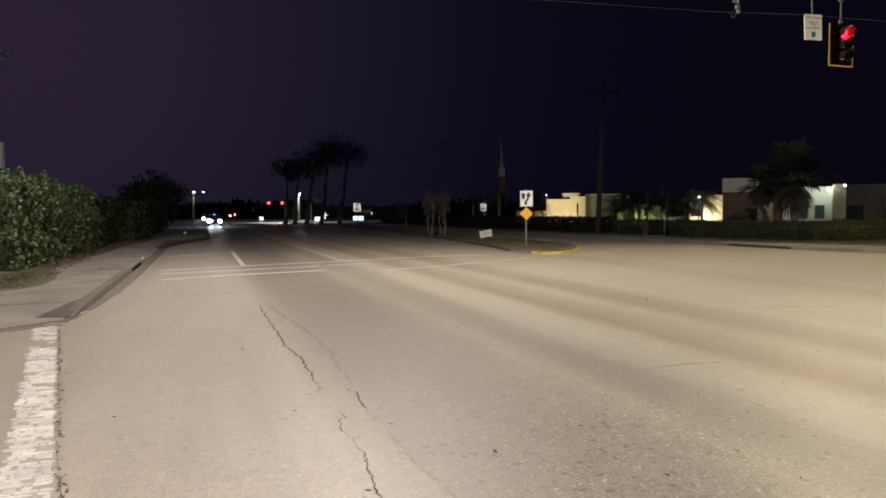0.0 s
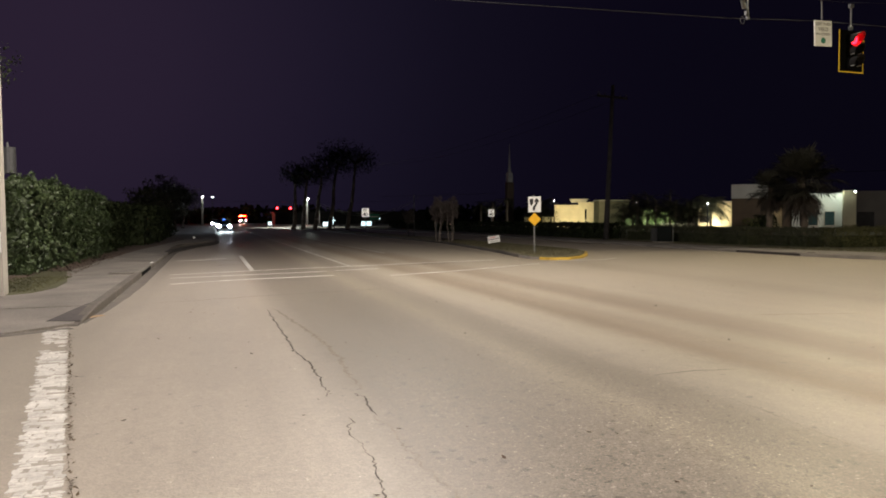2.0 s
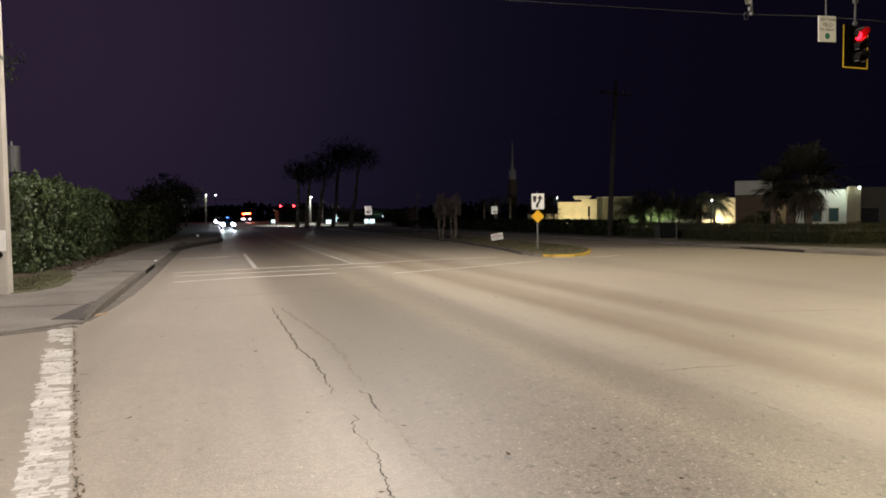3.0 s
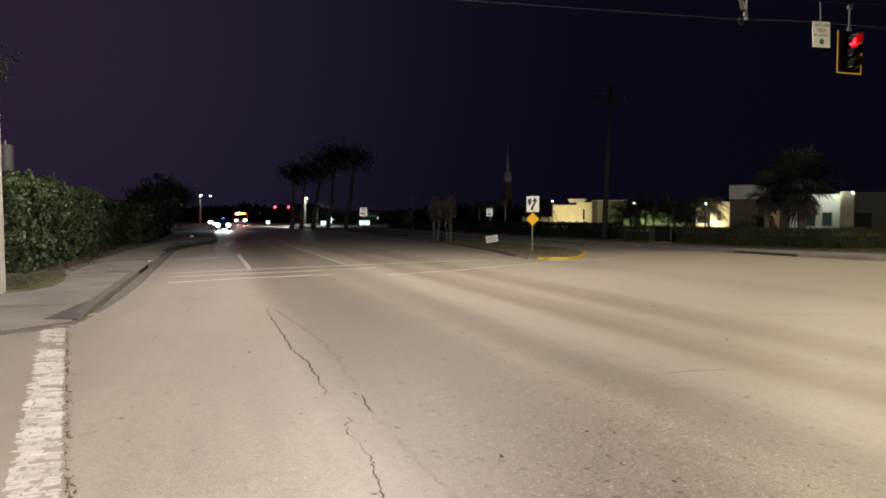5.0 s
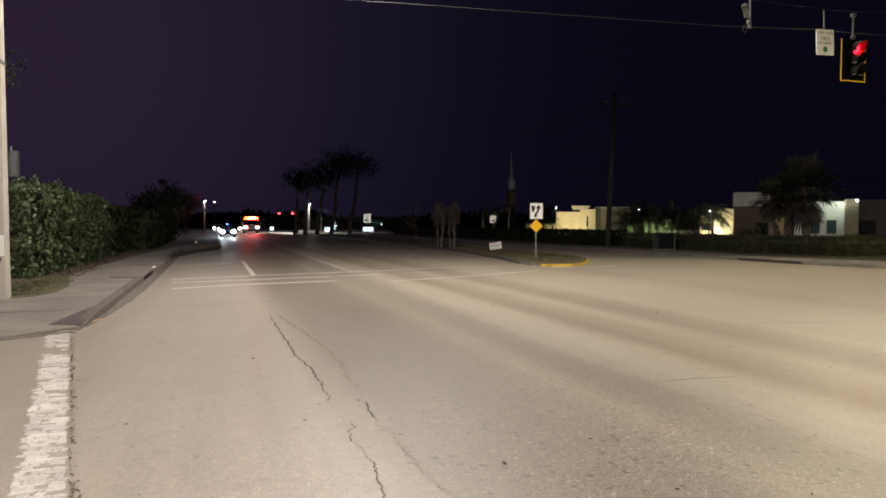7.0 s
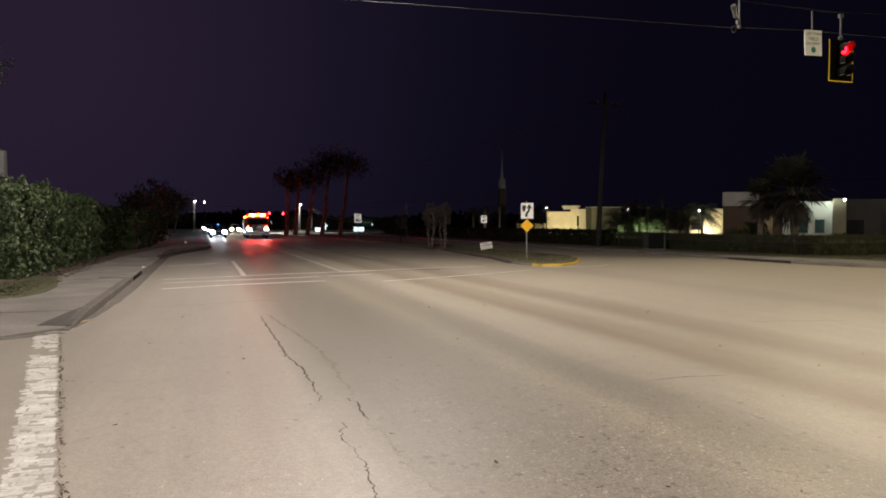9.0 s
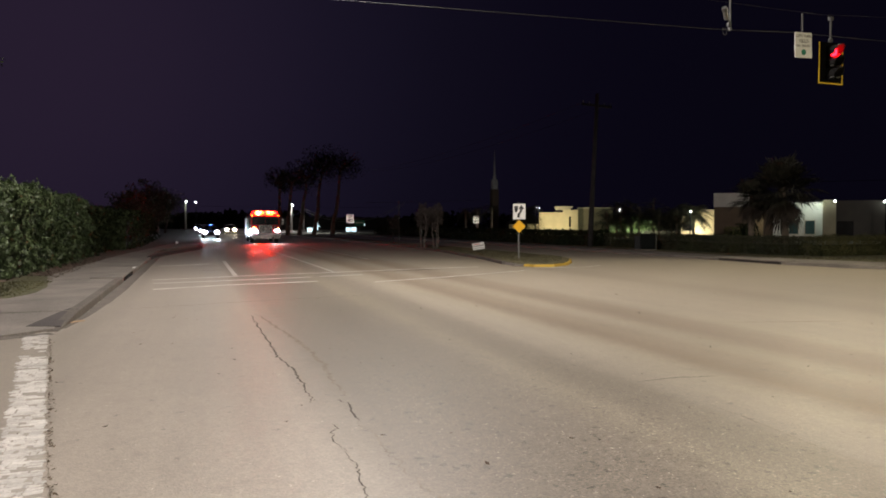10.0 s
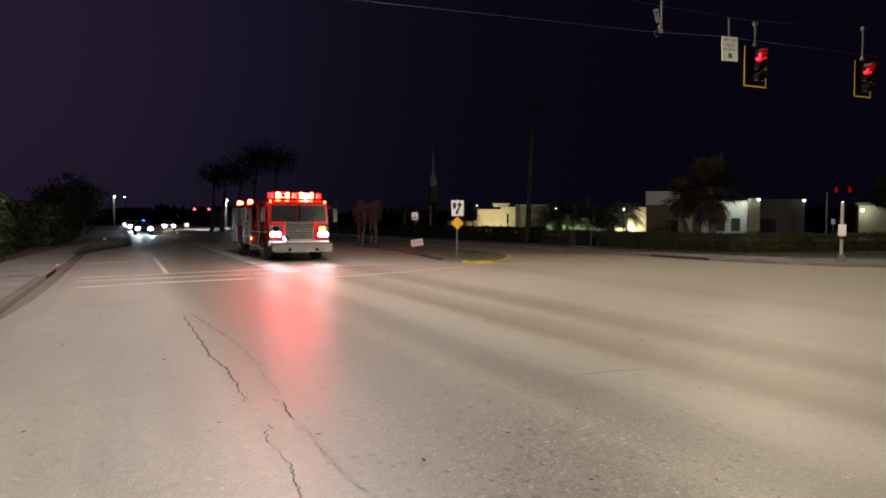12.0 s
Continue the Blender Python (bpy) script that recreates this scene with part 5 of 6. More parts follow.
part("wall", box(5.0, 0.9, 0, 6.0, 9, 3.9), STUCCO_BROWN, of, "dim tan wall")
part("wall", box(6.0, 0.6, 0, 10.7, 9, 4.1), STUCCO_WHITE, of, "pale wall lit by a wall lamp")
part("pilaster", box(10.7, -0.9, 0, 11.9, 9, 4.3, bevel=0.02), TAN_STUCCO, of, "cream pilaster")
# stucco darkened to offset the added fascia lamp, which overlights this wall
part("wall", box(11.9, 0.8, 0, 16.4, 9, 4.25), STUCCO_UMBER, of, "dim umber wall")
part("garage_door", box(12.05, 0.74, 0, 13.6, 0.78, 2.1), DARK_DOOR, of, "dark closed door")
for x0 in (7.55, 9.1):
    w = part("window", box(x0, 0.50, 0.72, x0 + 0.88, 0.56, 2.14), OFFICE_GLASS, of, "dark window")
    bm = bmesh.new()
    for a in ((x0 - 0.06, 0.46, 0.66, x0, 0.60, 2.2), (x0 + 0.88, 0.46, 0.66, x0 + 0.94, 0.60, 2.2), (x0, 0.46, 2.14, x0 + 0.88, 0.6, 2.2), (x0 - 0.1, 0.42, 0.6, x0 + 0.98, 0.6, 0.66)):
        add_box(bm, *a)
    part("frame", bm, TRIM, w)


def wall_lamp(x, y, z):
    w = part("wall_lamp", box(x - 0.18, y - 0.2, z - 0.02, x + 0.18, y, z + 0.2, bevel=0.02), STEEL, of)
    part("lens", ball((x, y - 0.22, z + 0.02), 0.07), GLOW_WALL, w, "glowing lens", True)
    return ob_m @ Vector((x, y - 0.55, z - 0.1))


wall_lamp(11.75, -0.92, 4.12)
p2 = wall_lamp(16.3, 0.78, 4.05)
point_lamp("office_wall_light", ob_m @ Vector((10.3, -1.0, 4.1)), 130, (0.85, 1.0, 0.82), 0.12)
point_lamp("office_corner_light", p2, 8, (0.90, 1.0, 0.80), 0.12)
point_lamp("recess_light", ob_m @ Vector((4.5, 1.2, 3.5)), 26, (1.0, 0.85, 0.6), 0.1)

an = root("annex_building", Matrix.Translation((69.2, 49.4, 0)) @ pose(0, 0, 0, 0, 0, -52), "low lit annex beyond the office", "building")
part("wall", box(0.0, 0, 0, 7, 7, 3.5), TAN_STUCCO, an)
part("roof", box(-0.3, -0.4, 3.5, 7.3, 7, 3.8), STUCCO_UMBER, an)
part("door", box(2.6, -0.05, 0, 3.7, 0.0, 2.1), DARK_DOOR, an, "dark door")
l3 = part("wall_lamp", box(0.15, -0.25, 2.95, 0.55, 0, 3.2, bevel=0.02), STEEL, an)
part("lens", ball((0.35, -0.28, 3.0), 0.09), GLOW_WALL, l3, "glowing lens", True)
point_lamp("annex_wall_light", an.matrix_basis @ Vector((0.5, -1.1, 2.9)), 80, (0.95, 1.0, 0.82), 0.12)

si = root("parking_sign", pose(59.6, 45.0, 0.1, 0, 0, -50), "small pale blue car park sign on a post", "road sign")
part("post", tube((0, 0, 0), (0, 0, 1.9), 0.035, 0.035, 8), STEEL, si)
part("panel", box(-0.17, -0.05, 1.45, 0.17, -0.036, 1.95), surface("pale_blue_sheeting", (0.30, 0.45, 0.52), (0.42, 0.58, 0.64), 0.45, 4, 60, 0.03), si)
lp = root("lamp_pole", pose(62.6, 48.0, 0.1), "thin grey pole in the dark car park", "pole")
part("shaft", tube((0, 0, 0), (0, 0, 4.6), 0.09, 0.07, 10), STEEL, lp)
tree("broadleaf_tree", (49.2, 32.6, 0.1), 4.6, 0.13, (3.7, 1.5, 1.3), "dark ragged tree at the side street", 47, leaves=3600, size=0.10)
for i, q in enumerate([(50.2, 79.2, 51.9, 80.6, 1.9), (52.4, 78.6, 54.3, 80.2, 2.4), (54.7, 79.1, 55.9, 80.3, 1.6), (56.2, 78.8, 57.4, 80.2, 2.1)]):
    hedge("shrub", [q], 70, 0.10, "green shrub lit by garden lamps", seed=80 + i)
YOUNG_LEAF = surface("yellow_green_leaf", (0.07, 0.075, 0.02), (0.20, 0.19, 0.06), 0.7, 1.5, 20, 0.1, spread=0.3)
hedge("shrub", [(53.9, 61.0, 55.7, 62.2, 1.35)], 160, 0.07, "yellow-green clipped shrub before the brown wall", YOUNG_LEAF, seed=86, lumpy=0.5)

hedge("shrub", [(50.6, 55.6, 52.2, 56.8, 1.7)], 120, 0.09, "dark bushy shrub beside the brown wall", LEAF_DARK, seed=87, lumpy=0.9)
# added unseen lamp that brightens the office fascia and walls
spot_lamp("fascia_fill_lamp", (53.0, 29.5, 9.0), (57.0, 62.0, 3.0), 4200, (1.0, 0.93, 0.82), 60, 0.7, 0.3)

# added lamp out of view, lifting the dark palms and right hedge
spot_lamp("palm_fill_lamp", (46.0, 19.0, 10.0), (44.0, 24.0, 0.0), 1500, (1.0, 0.86, 0.66), 164, 0.3, 0.4)

# lamps on thin masts by the lit buildings


def mast_lamp(at, h):
    s = root("area_lamp", pose(*at), "small bright area lamp on a thin mast", "lamp", "area lamps by the buildings")
    part("mast", tube((0, 0, 0), (0, 0, h), 0.06, 0.05, 8), DARK_STEEL, s)
    part("lamp_lens", ball((0, -0.05, h), 0.04), GLOW_WALL, s, "glowing lens", True)


mast_lamp((40.4, 80.4, 0.1), 3.75)
mast_lamp((40.75, 80.2, 0.1), 3.65)
mast_lamp((49.3, 75.3, 0.1), 3.35)
mast_lamp((42.23, 53.2, 0.1), 2.75)
mast_lamp((52.1, 75.3, 0.1), 1.75)

for at in ((42.2, 52.9, 3.0), (49.3, 75.0, 3.5), (51.2, 73.3, 3.4), (40.5, 80.0, 3.8)):
    point_lamp("area_light", at, 55, (0.95, 1.0, 0.85), 0.06)

# small things seen past the median
tp = root("thin_post", pose(16.9, 60, 0.12), "thin dark steel post with an overhead wire", "post")
part("shaft", tube((0, 0, 0), (0, 0, 3.6), 0.045, 0.04, 8), HANGER_GREY, tp)
v, f = wire(sagging((14.0, 60, 3.55), (24.5, 60, 3.9), 0.05), 0.012, 4)
tagged(raw("low_wire", v, f, DARK_STEEL), "thin low wire tied to the post", "cable")
tp2 = root("marker_post", pose(23.4, 74, 0.1), "thin pale marker post", "post")
part("shaft", tube((0, 0, 0), (0, 0, 2.5), 0.05, 0.05, 8), STEEL, tp2)
ca = root("utility_cabinet", pose(26.18, 37.9, 0.1, 0, 0, -30), "small grey utility cabinet beside the hedge", "utility box")
part("body", box(-0.2, 0, 0.06, 0.2, 0.35, 0.86, bevel=0.02), DARK_STEEL, ca)
part("plinth", box(-0.24, -0.04, 0, 0.24, 0.39, 0.058), CONCRETE, ca)
CABINET_GREEN = surface("dark_green_cabinet_paint", (0.003, 0.0045, 0.005), (0.007, 0.009, 0.009), 0.7, 2, 30, 0.05)
CABINET_GREEN.node_tree.nodes["Principled BSDF"].inputs["Specular IOR Level"].default_value = 0.1
ca = root("utility_cabinet", pose(26.2, 36.9, 0.1, 0, 0, -30), "dark green utility cabinet beside the hedge", "utility box")
part("body", box(-0.42, 0, 0.06, 0.42, 0.5, 0.92, bevel=0.03), CABINET_GREEN, ca)
part("lid", box(-0.45, -0.03, 0.922, 0.45, 0.53, 0.99, bevel=0.02), CABINET_GREEN, ca)
part("plinth", box(-0.46, -0.04, 0, 0.46, 0.54, 0.058), CONCRETE, ca)
for x, y0, h in ((27.1, 44.8, 0.95), (26.75, 36.85, 0.95)):
    mp = root("marker_post", pose(x, y0, 0.1), "short thin pale marker post by the hedge", "post")
    part("shaft", tube((0, 0, 0), (0, 0, h), 0.035, 0.03, 8), STEEL, mp)
lit = root("paper_cup", pose(-2.02, 26.9, 0.13, 0, 84, 30), "crushed white paper cup on the kerb", "litter")
part("cup", tube((0, 0, -0.04), (0, 0, 0.05), 0.022, 0.032, 10), SIGN_WHITE, lit)
wm = root("kerbside_marker", pose(-1.35, 60.5, 0.1, 0, 20, 15), "small white leaning marker board", "marker")
part("board", box(-0.11, -0.01, 0.0, 0.10, 0.01, 0.17, bevel=0.004), SIGN_WHITE, wm)
part("stake", box(-0.02, 0.012, -0.05, 0.02, 0.03, 0.34), STEEL, wm)
pl = root("pale_sign", pose(33.6, 100, 0.1, 0, 0, -18), "small pink-white lit panel far away", "sign")
part("panel", prism([(-0.35, 0.2), (0.35, 0.2), (0.35, 1.25), (0.1, 0.95)], 0.1), glow("pink_panel_glow", (1.0, 0.62, 0.5), 0.55), pl)
part("post", box(-0.05, 0.1, 0, 0.05, 0.2, 0.6), DARK_STEEL, pl)
for i, (x, y0) in enumerate([(33.2, 86.0), (34.6, 85.4), (36.1, 84.2)]):
    palm("slim_palm", (x, y0, 0.1), 3.4 + 0.2 * i, 0.13, 16, 1.5, "slim palm lit from below near the church", 70 + i, 1.1)
spot_lamp("palm_uplight", (34.2, 81.5, 0.4), (34.6, 85.5, 2.0), 60, (1.0, 0.95, 0.75), 110, 0.7)

# grass and litter at the hedge's foot
rng = np.random.default_rng(91)
n = 1400
pts = np.c_[rng.uniform(-4.9, -3.55, n), rng.uniform(16.9, 21.2, n), np.full(n, 0.14)]
v, f = leaf_mesh(pts, rng.normal(0, 1, (n, 3)) * np.array([1, 1, 0.15]), 0.05, rng, 0.12)
tagged(raw("grass_tufts", v, f, LAWN), "thin dry grass beside the concrete pole", "grass", kind="stuff")
n = 900
pts = np.c_[rng.uniform(-4.95, -3.7, n), rng.uniform(21.0, 36, n), np.full(n, 0.125)]
v, f = leaf_mesh(pts, np.tile([0, 0, 2.0], (n, 1)), 0.05, rng, 0.5)
tagged(raw("dead_leaves", v, f, MULCH), "brown dead leaves under the hedge", "litter", kind="stuff")


def inside(x, y, ring):
    hit = False
    for (x0, y0), (x1, y1) in zip(ring, ring[1:] + ring[:1]):
        if (y0 > y) != (y1 > y) and x < (x1 - x0) * (y - y0) / (y1 - y0) + x0:
            hit = not hit
    return hit


def grass(name, ring, n, z, label, seed):
    """Thin upright blades scattered over an outline in plan."""
    r = np.random.default_rng(seed)
    ring = [tuple(q) for q in ring]
    xs, ys = [q[0] for q in ring], [q[1] for q in ring]
    pts = []
    while len(pts) < n:
        x, y = r.uniform(min(xs), max(xs)), r.uniform(min(ys), max(ys))
        if inside(x, y, ring):
            pts.append((x, y, z + 0.02))
    v, f = leaf_mesh(np.array(pts), r.normal(0, 1, (n, 3)) * np.array([1, 1, 0.12]), 0.055, r, 0.13)
    return tagged(raw(name, v, f, GRASS), label, "grass", kind="stuff")


grass("median_grass", [(12.5, 26.1), (13.3, 25.4), (14.2, 26.1), (15.2, 27.6), (16.1, 29.3), (16.7, 31), (16.9, 46), (14.7, 46), (13.8, 36), (13.2, 31), (12.7, 28)], 6500, 0.12, "short dry grass on the median island", 92)
grass("verge_grass", [(25.7, 27.2), (27.0, 22.4), (31.2, 19.6), (44, 18.8), (44, 25.8), (34, 26.4), (29.6, 27.0), (28.3, 28.3), (27.4, 31.5), (27.4, 42), (25.5, 42)], 6500, 0.10, "short dry grass between pavement and hedge", 93)

# ---------------------------------------------------------------- vehicles


def wheel(parent, x, y, r, w, name="wheel"):
    h = new(name)
    h.parent = parent
    h.location = (x, y, r)
    bm = bmesh.new()
    sgn = 1 if x > 0 else -1
    add_tube(bm, (-w / 2, 0, 0), (w / 2, 0, 0), r, r, 28)
    bmesh.ops.bevel(bm, geom=[e for e in bm.edges if len(e.link_faces) == 2 and any(len(q.verts) > 6 for q in e.link_faces)], offset=r * 0.12, segments=3, affect="EDGES")
    part("tyre", bm, RUBBER, h)
    bm = bmesh.new()
    add_tube(bm, (sgn * w * 0.36, 0, 0), (sgn * (w / 2 + 0.012), 0, 0), r * 0.56, r * 0.50, 24)
    add_tube(bm, (sgn * w * 0.36, 0, 0), (sgn * (w / 2 + 0.09), 0, 0), r * 0.22, r * 0.16, 12)
    part("rim", bm, CHROME, h, "polished rim")
    return h


ROTORS = []


def rotor(parent, at, faces, w, h, mat, label, start, rate, round_lens=False, arc=0.001):
    """A turning beacon: glowing panels in dark cowls (at angles from the front), or one glowing half of a drum. It faces ahead at start seconds."""
    verts, quads, lit = [], [], []

    def rect(pts, glowing):
        i = len(verts)
        verts.extend(pts)
        quads.append(tuple(range(i, i + len(pts))))
        lit.append(glowing)

    if round_lens:
        n, r = 20, w / 2
        ring = [(r * math.sin(2 * math.pi * k / n), -r * math.cos(2 * math.pi * k / n)) for k in range(n)]
        for k in range(n):
            (xa, ya), (xb, yb) = ring[k], ring[(k + 1) % n]
            far = max(-(ya + yb) / (2 * r) * math.cos(radians(q)) + (xa + xb) / (2 * r) * math.sin(radians(q)) for q in faces)
            for za, zb, ra, rb in ((-0.5, -0.3, 0.75, 1.0), (-0.3, 0.25, 1.0, 1.0), (0.25, 0.5, 1.0, 0.6)):
                rect([(xa * ra, ya * ra, za * h), (xb * ra, yb * ra, za * h), (xb * rb, yb * rb, zb * h), (xa * rb, ya * rb, zb * h)], far > arc)
        rect([(0.6 * x, 0.6 * y, h / 2) for x, y in ring], False)
        rect([(0.75 * x, 0.75 * y, -h / 2) for x, y in ring][::-1], False)
    else:
        for angle in faces:
            ca, sa = math.cos(radians(angle)), math.sin(radians(angle))
            put = lambda x, y, z: (x * ca - y * sa, x * sa + y * ca, z)
            d, c, hw, hh = 0.05, 0.05, w / 2, h / 2
            rect([put(-hw, -d, -hh), put(hw, -d, -hh), put(hw, -d, hh), put(-hw, -d, hh)], True)
            for (xa, za), (xb, zb) in zip([(-hw, -hh), (hw, -hh), (hw, hh), (-hw, hh)], [(hw, -hh), (hw, hh), (-hw, hh), (-hw, -hh)]):
                k = 1.04
                rect([put(xa * k, -d - c, za * k), put(xb * k, -d - c, zb * k), put(xb * k, -d + 0.03, zb * k), put(xa * k, -d + 0.03, za * k)], False)
            rect([put(-hw, -d + 0.02, -hh), put(-hw, -d + 0.02, hh), put(hw, -d + 0.02, hh), put(hw, -d + 0.02, -hh)], False)
    ob = raw("beacon_rotor", verts, quads, BLACK, parent)
    ob.data.materials.append(mat)
    for q, on in zip(ob.data.polygons, lit):
        q.material_index = 1 if on else 0
    ob["label"] = label
    ob.location = at
    ROTORS.append((ob, Vector(at), start, rate))
    return ob


def fire_engine():
    e = root("fire_engine", pose(6.0, 84, 0), "red fire engine with chrome bumper, headlights and beacons lit", "fire engine")
    W = 1.24
    # cab, front at y = 0, driving towards -y
    cab = [(0.0, 0.62), (0.0, 1.42), (0.03, 1.56), (0.16, 2.32), (0.24, 2.43), (0.42, 2.50), (3.55, 2.50), (3.6, 0.62), (2.05, 0.62), (1.9, 1.0), (1.6, 1.16), (1.1, 1.16), (0.8, 1.0), (0.66, 0.62)]
    bm = bmesh.new()
    left = [bm.verts.new((-W, y, z)) for y, z in cab]
    f0 = bm.faces.new(left)
    g = bmesh.ops.extrude_face_region(bm, geom=[f0])
    bmesh.ops.translate(bm, verts=[q for q in g["geom"] if isinstance(q, bmesh.types.BMVert)], vec=(2 * W, 0, 0))
    bmesh.ops.recalc_face_normals(bm, faces=bm.faces)
    bmesh.ops.bevel(bm, geom=[q for q in bm.edges if abs(q.verts[0].co.x - q.verts[1].co.x) < 0.01 and q.verts[0].co.z > 0.7], offset=0.09, segments=3, affect="EDGES")
    part("cab", bm, RED_PAINT, e, "glossy red cab")
    for sx in (-1, 1):
        q = prism([(-0.56, 0), (0.55, 0), (0.53, 0.66), (-0.52, 0.66)] if sx < 0 else [(-0.55, 0), (0.56, 0), (0.52, 0.66), (-0.53, 0.66)], 0.02, bevel=0.006)
        bmesh.ops.transform(q, verts=q.verts, matrix=Matrix.Translation((sx * 0.58, 0.022, 1.62)) @ pose(0, 0, 0, -9.7))
        ws = part("windscreen", q, DARK_GLASS, e, "dark windscreen")
        part("wiper", tube((sx * 0.20, -0.012, 1.60), (sx * 0.78, 0.03, 1.98), 0.012, 0.008, 6), BLACK, ws, "black wiper")
    part("screen_pillar", box(-0.02, 0.0, 1.58, 0.02, 0.12, 2.30), BLACK, e)
    grille = part("grille", box(-0.60, -0.05, 0.86, 0.60, 0.03, 1.60, bevel=0.03), CHROME, e, "chrome grille")
    for z in (0.95, 1.05, 1.15, 1.25, 1.35, 1.45):
        part("grille_slat", box(-0.52, -0.066, z, 0.52, -0.052, z + 0.05), DARK_STEEL, grille)
    part("emblem", box(-0.15, -0.085, 1.20, 0.15, -0.068, 1.30, bevel=0.008), CHROME, grille)
    part("front_band", box(-W - 0.004, -0.02, 0.62, W + 0.004, 0.2, 0.84, bevel=0.02), SILVER, e, "silver lower band")
    bumper = part("bumper", prism([(-1.22, 0.40), (1.22, 0.40), (1.22, 0.76), (-1.22, 0.76)], 0.55, bevel=0.05), CHROME, e, "deep chrome bumper")
    bumper.location.y = -0.62
    part("bumper_deck", box(-1.15, -0.6, 0.785, 1.15, -0.03, 0.80), SILVER, e, "tread-plate deck")
    part("siren", tube((-0.62, -0.50, 0.80), (-0.62, -0.24, 0.93), 0.11, 0.13, 16), CHROME, e, "chrome siren drum")
    part("tow_eye", tube((0.55, -0.66, 0.50), (0.55, -0.60, 0.50), 0.06, 0.06, 12), BLACK, e)
    part("tow_eye", tube((-0.55, -0.66, 0.50), (-0.55, -0.60, 0.50), 0.06, 0.06, 12), BLACK, e)
    for sx in (-1, 1):
        hb = part("headlight_bezel", box(sx * 0.74, -0.06, 0.98, sx * 1.21, 0.02, 1.46, bevel=0.03), CHROME, e)
        for k in (0.87, 1.09):
            part("headlight", ball((sx * k, -0.07, 1.10), 0.10, 1, 0.35, 1, 14, 8), GLOW_ENGINE_HEAD, hb, "lit white headlight", True)
        rotor(hb, (sx * 0.97, -0.10, 1.33), (0,), 0.26, 0.17, GLOW_RED_LOW, "turning red warning light", 10.85 if sx < 0 else 10.55, 450, True)
        part("marker", ball((sx * 1.12, 0.20, 2.43), 0.045), GLOW_AMBER, e, "amber marker", True)
        mir = part("mirror_arm", tube((sx * 1.22, 0.25, 2.22), (sx * 1.46, -0.05, 2.18), 0.025), CHROME, e)
        part("mirror", box(sx * 1.40, -0.12, 1.62, sx * 1.58, -0.02, 2.16, bevel=0.02), CHROME, mir, "tall chrome mirror")
        for y0, y1 in ((0.55, 1.5), (2.15, 3.2)):
            d = part("door", box(sx * (W + 0.002), y0, 1.2, sx * (W + 0.022), y1, 2.38), RED_PAINT, e, "red cab door")
            part("window", box(sx * (W + 0.023), y0 + 0.1, 1.66, sx * (W + 0.03), y1 - 0.1, 2.28), DARK_GLASS, d, "dark side window")
            part("handle", box(sx * (W + 0.023), y0 + 0.1, 1.40, sx * (W + 0.055), y0 + 0.3, 1.45), CHROME, d)
            part("grab_rail", tube((sx * (W + 0.06), y1 + 0.10, 1.05), (sx * (W + 0.06), y1 + 0.10, 2.25), 0.022), CHROME, e, "upright chrome grab rail")
        part("side_band", box(sx * (W + 0.001), 0.3, 1.17, sx * (W + 0.006), 3.58, 1.195), SIGN_WHITE, e, "white side stripe")
        part("running_board", box(sx * (W - 0.10), 2.1, 0.52, sx * (W + 0.05), 3.58, 0.60, bevel=0.01), SILVER, e, "tread-plate running board")
        arch = bmesh.new()
        n = 10
        for k in range(n):
            t0, t1 = math.pi * k / n, math.pi * (k + 1) / n
            add_tube(arch, (sx * (W + 0.01), 1.35 + 0.66 * math.cos(t0), 0.55 + 0.62 * math.sin(t0)), (sx * (W + 0.01), 1.35 + 0.66 * math.cos(t1), 0.55 + 0.62 * math.sin(t1)), 0.03, 0.03, 6)
        part("wheel_arch", arch, CHROME, e, "chrome wheel arch trim")
    # roof light bar: four red beacons turn in pairs, two white ones turn between them
    bar = part("light_bar", box(-1.08, 0.50, 2.515, 1.08, 0.98, 2.575, bevel=0.02), BLACK, e, "roof light bar")
    for x in (-0.7, 0.7):
        part("bar_foot", box(x - 0.06, 0.6, 2.495, x + 0.06, 0.9, 2.516), STEEL, bar)
    # a glowing red panel and end blocks stand in for the beacons' bloom
    part("bloom_panel", box(-1.06, 0.885, 2.578, 1.06, 0.965, 2.80, bevel=0.03), GLOW_BLOOM, bar, "glowing red panel standing in for bloom behind the beacons")
    part("bloom_end", box(-1.07, 0.56, 2.578, -0.97, 0.88, 2.78, bevel=0.02), GLOW_BLOOM, bar, "glowing red end block standing in for bloom")
    part("bloom_end", box(0.97, 0.56, 2.578, 1.07, 0.88, 2.78, bevel=0.02), GLOW_BLOOM, bar, "glowing red end block standing in for bloom")
    for x, start in ((-0.74, 11.95), (-0.24, 11.75), (0.24, 11.95), (0.76, 11.75)):
        rotor(bar, (x, 0.69, 2.695), (0, 180), 0.33, 0.23, GLOW_RED, "turning red beacon", start, 450, True, 0.55)
    rotor(bar, (-0.49, 0.68, 2.68), (0, -247.5), 0.17, 0.15, GLOW_STROBE, "turning white beacon", 10.9, 450)
    rotor(bar, (0.50, 0.68, 2.68), (0, -135.0), 0.17, 0.15, GLOW_STROBE, "turning white beacon", 11.0, 450)
    # pump panel and body
    panel = part("pump_panel", box(-W, 3.65, 0.6, W, 4.45, 2.12, bevel=0.02), SILVER, e, "bare metal pump panel")
    part("crosslay", box(-W + 0.02, 3.65, 2.122, W - 0.02, 4.45, 2.34), RED_PAINT, e)
    body = part("body", box(-W, 4.5, 1.12, W, 7.75, 2.40, bevel=0.03), RED_PAINT, e, "red equipment body")
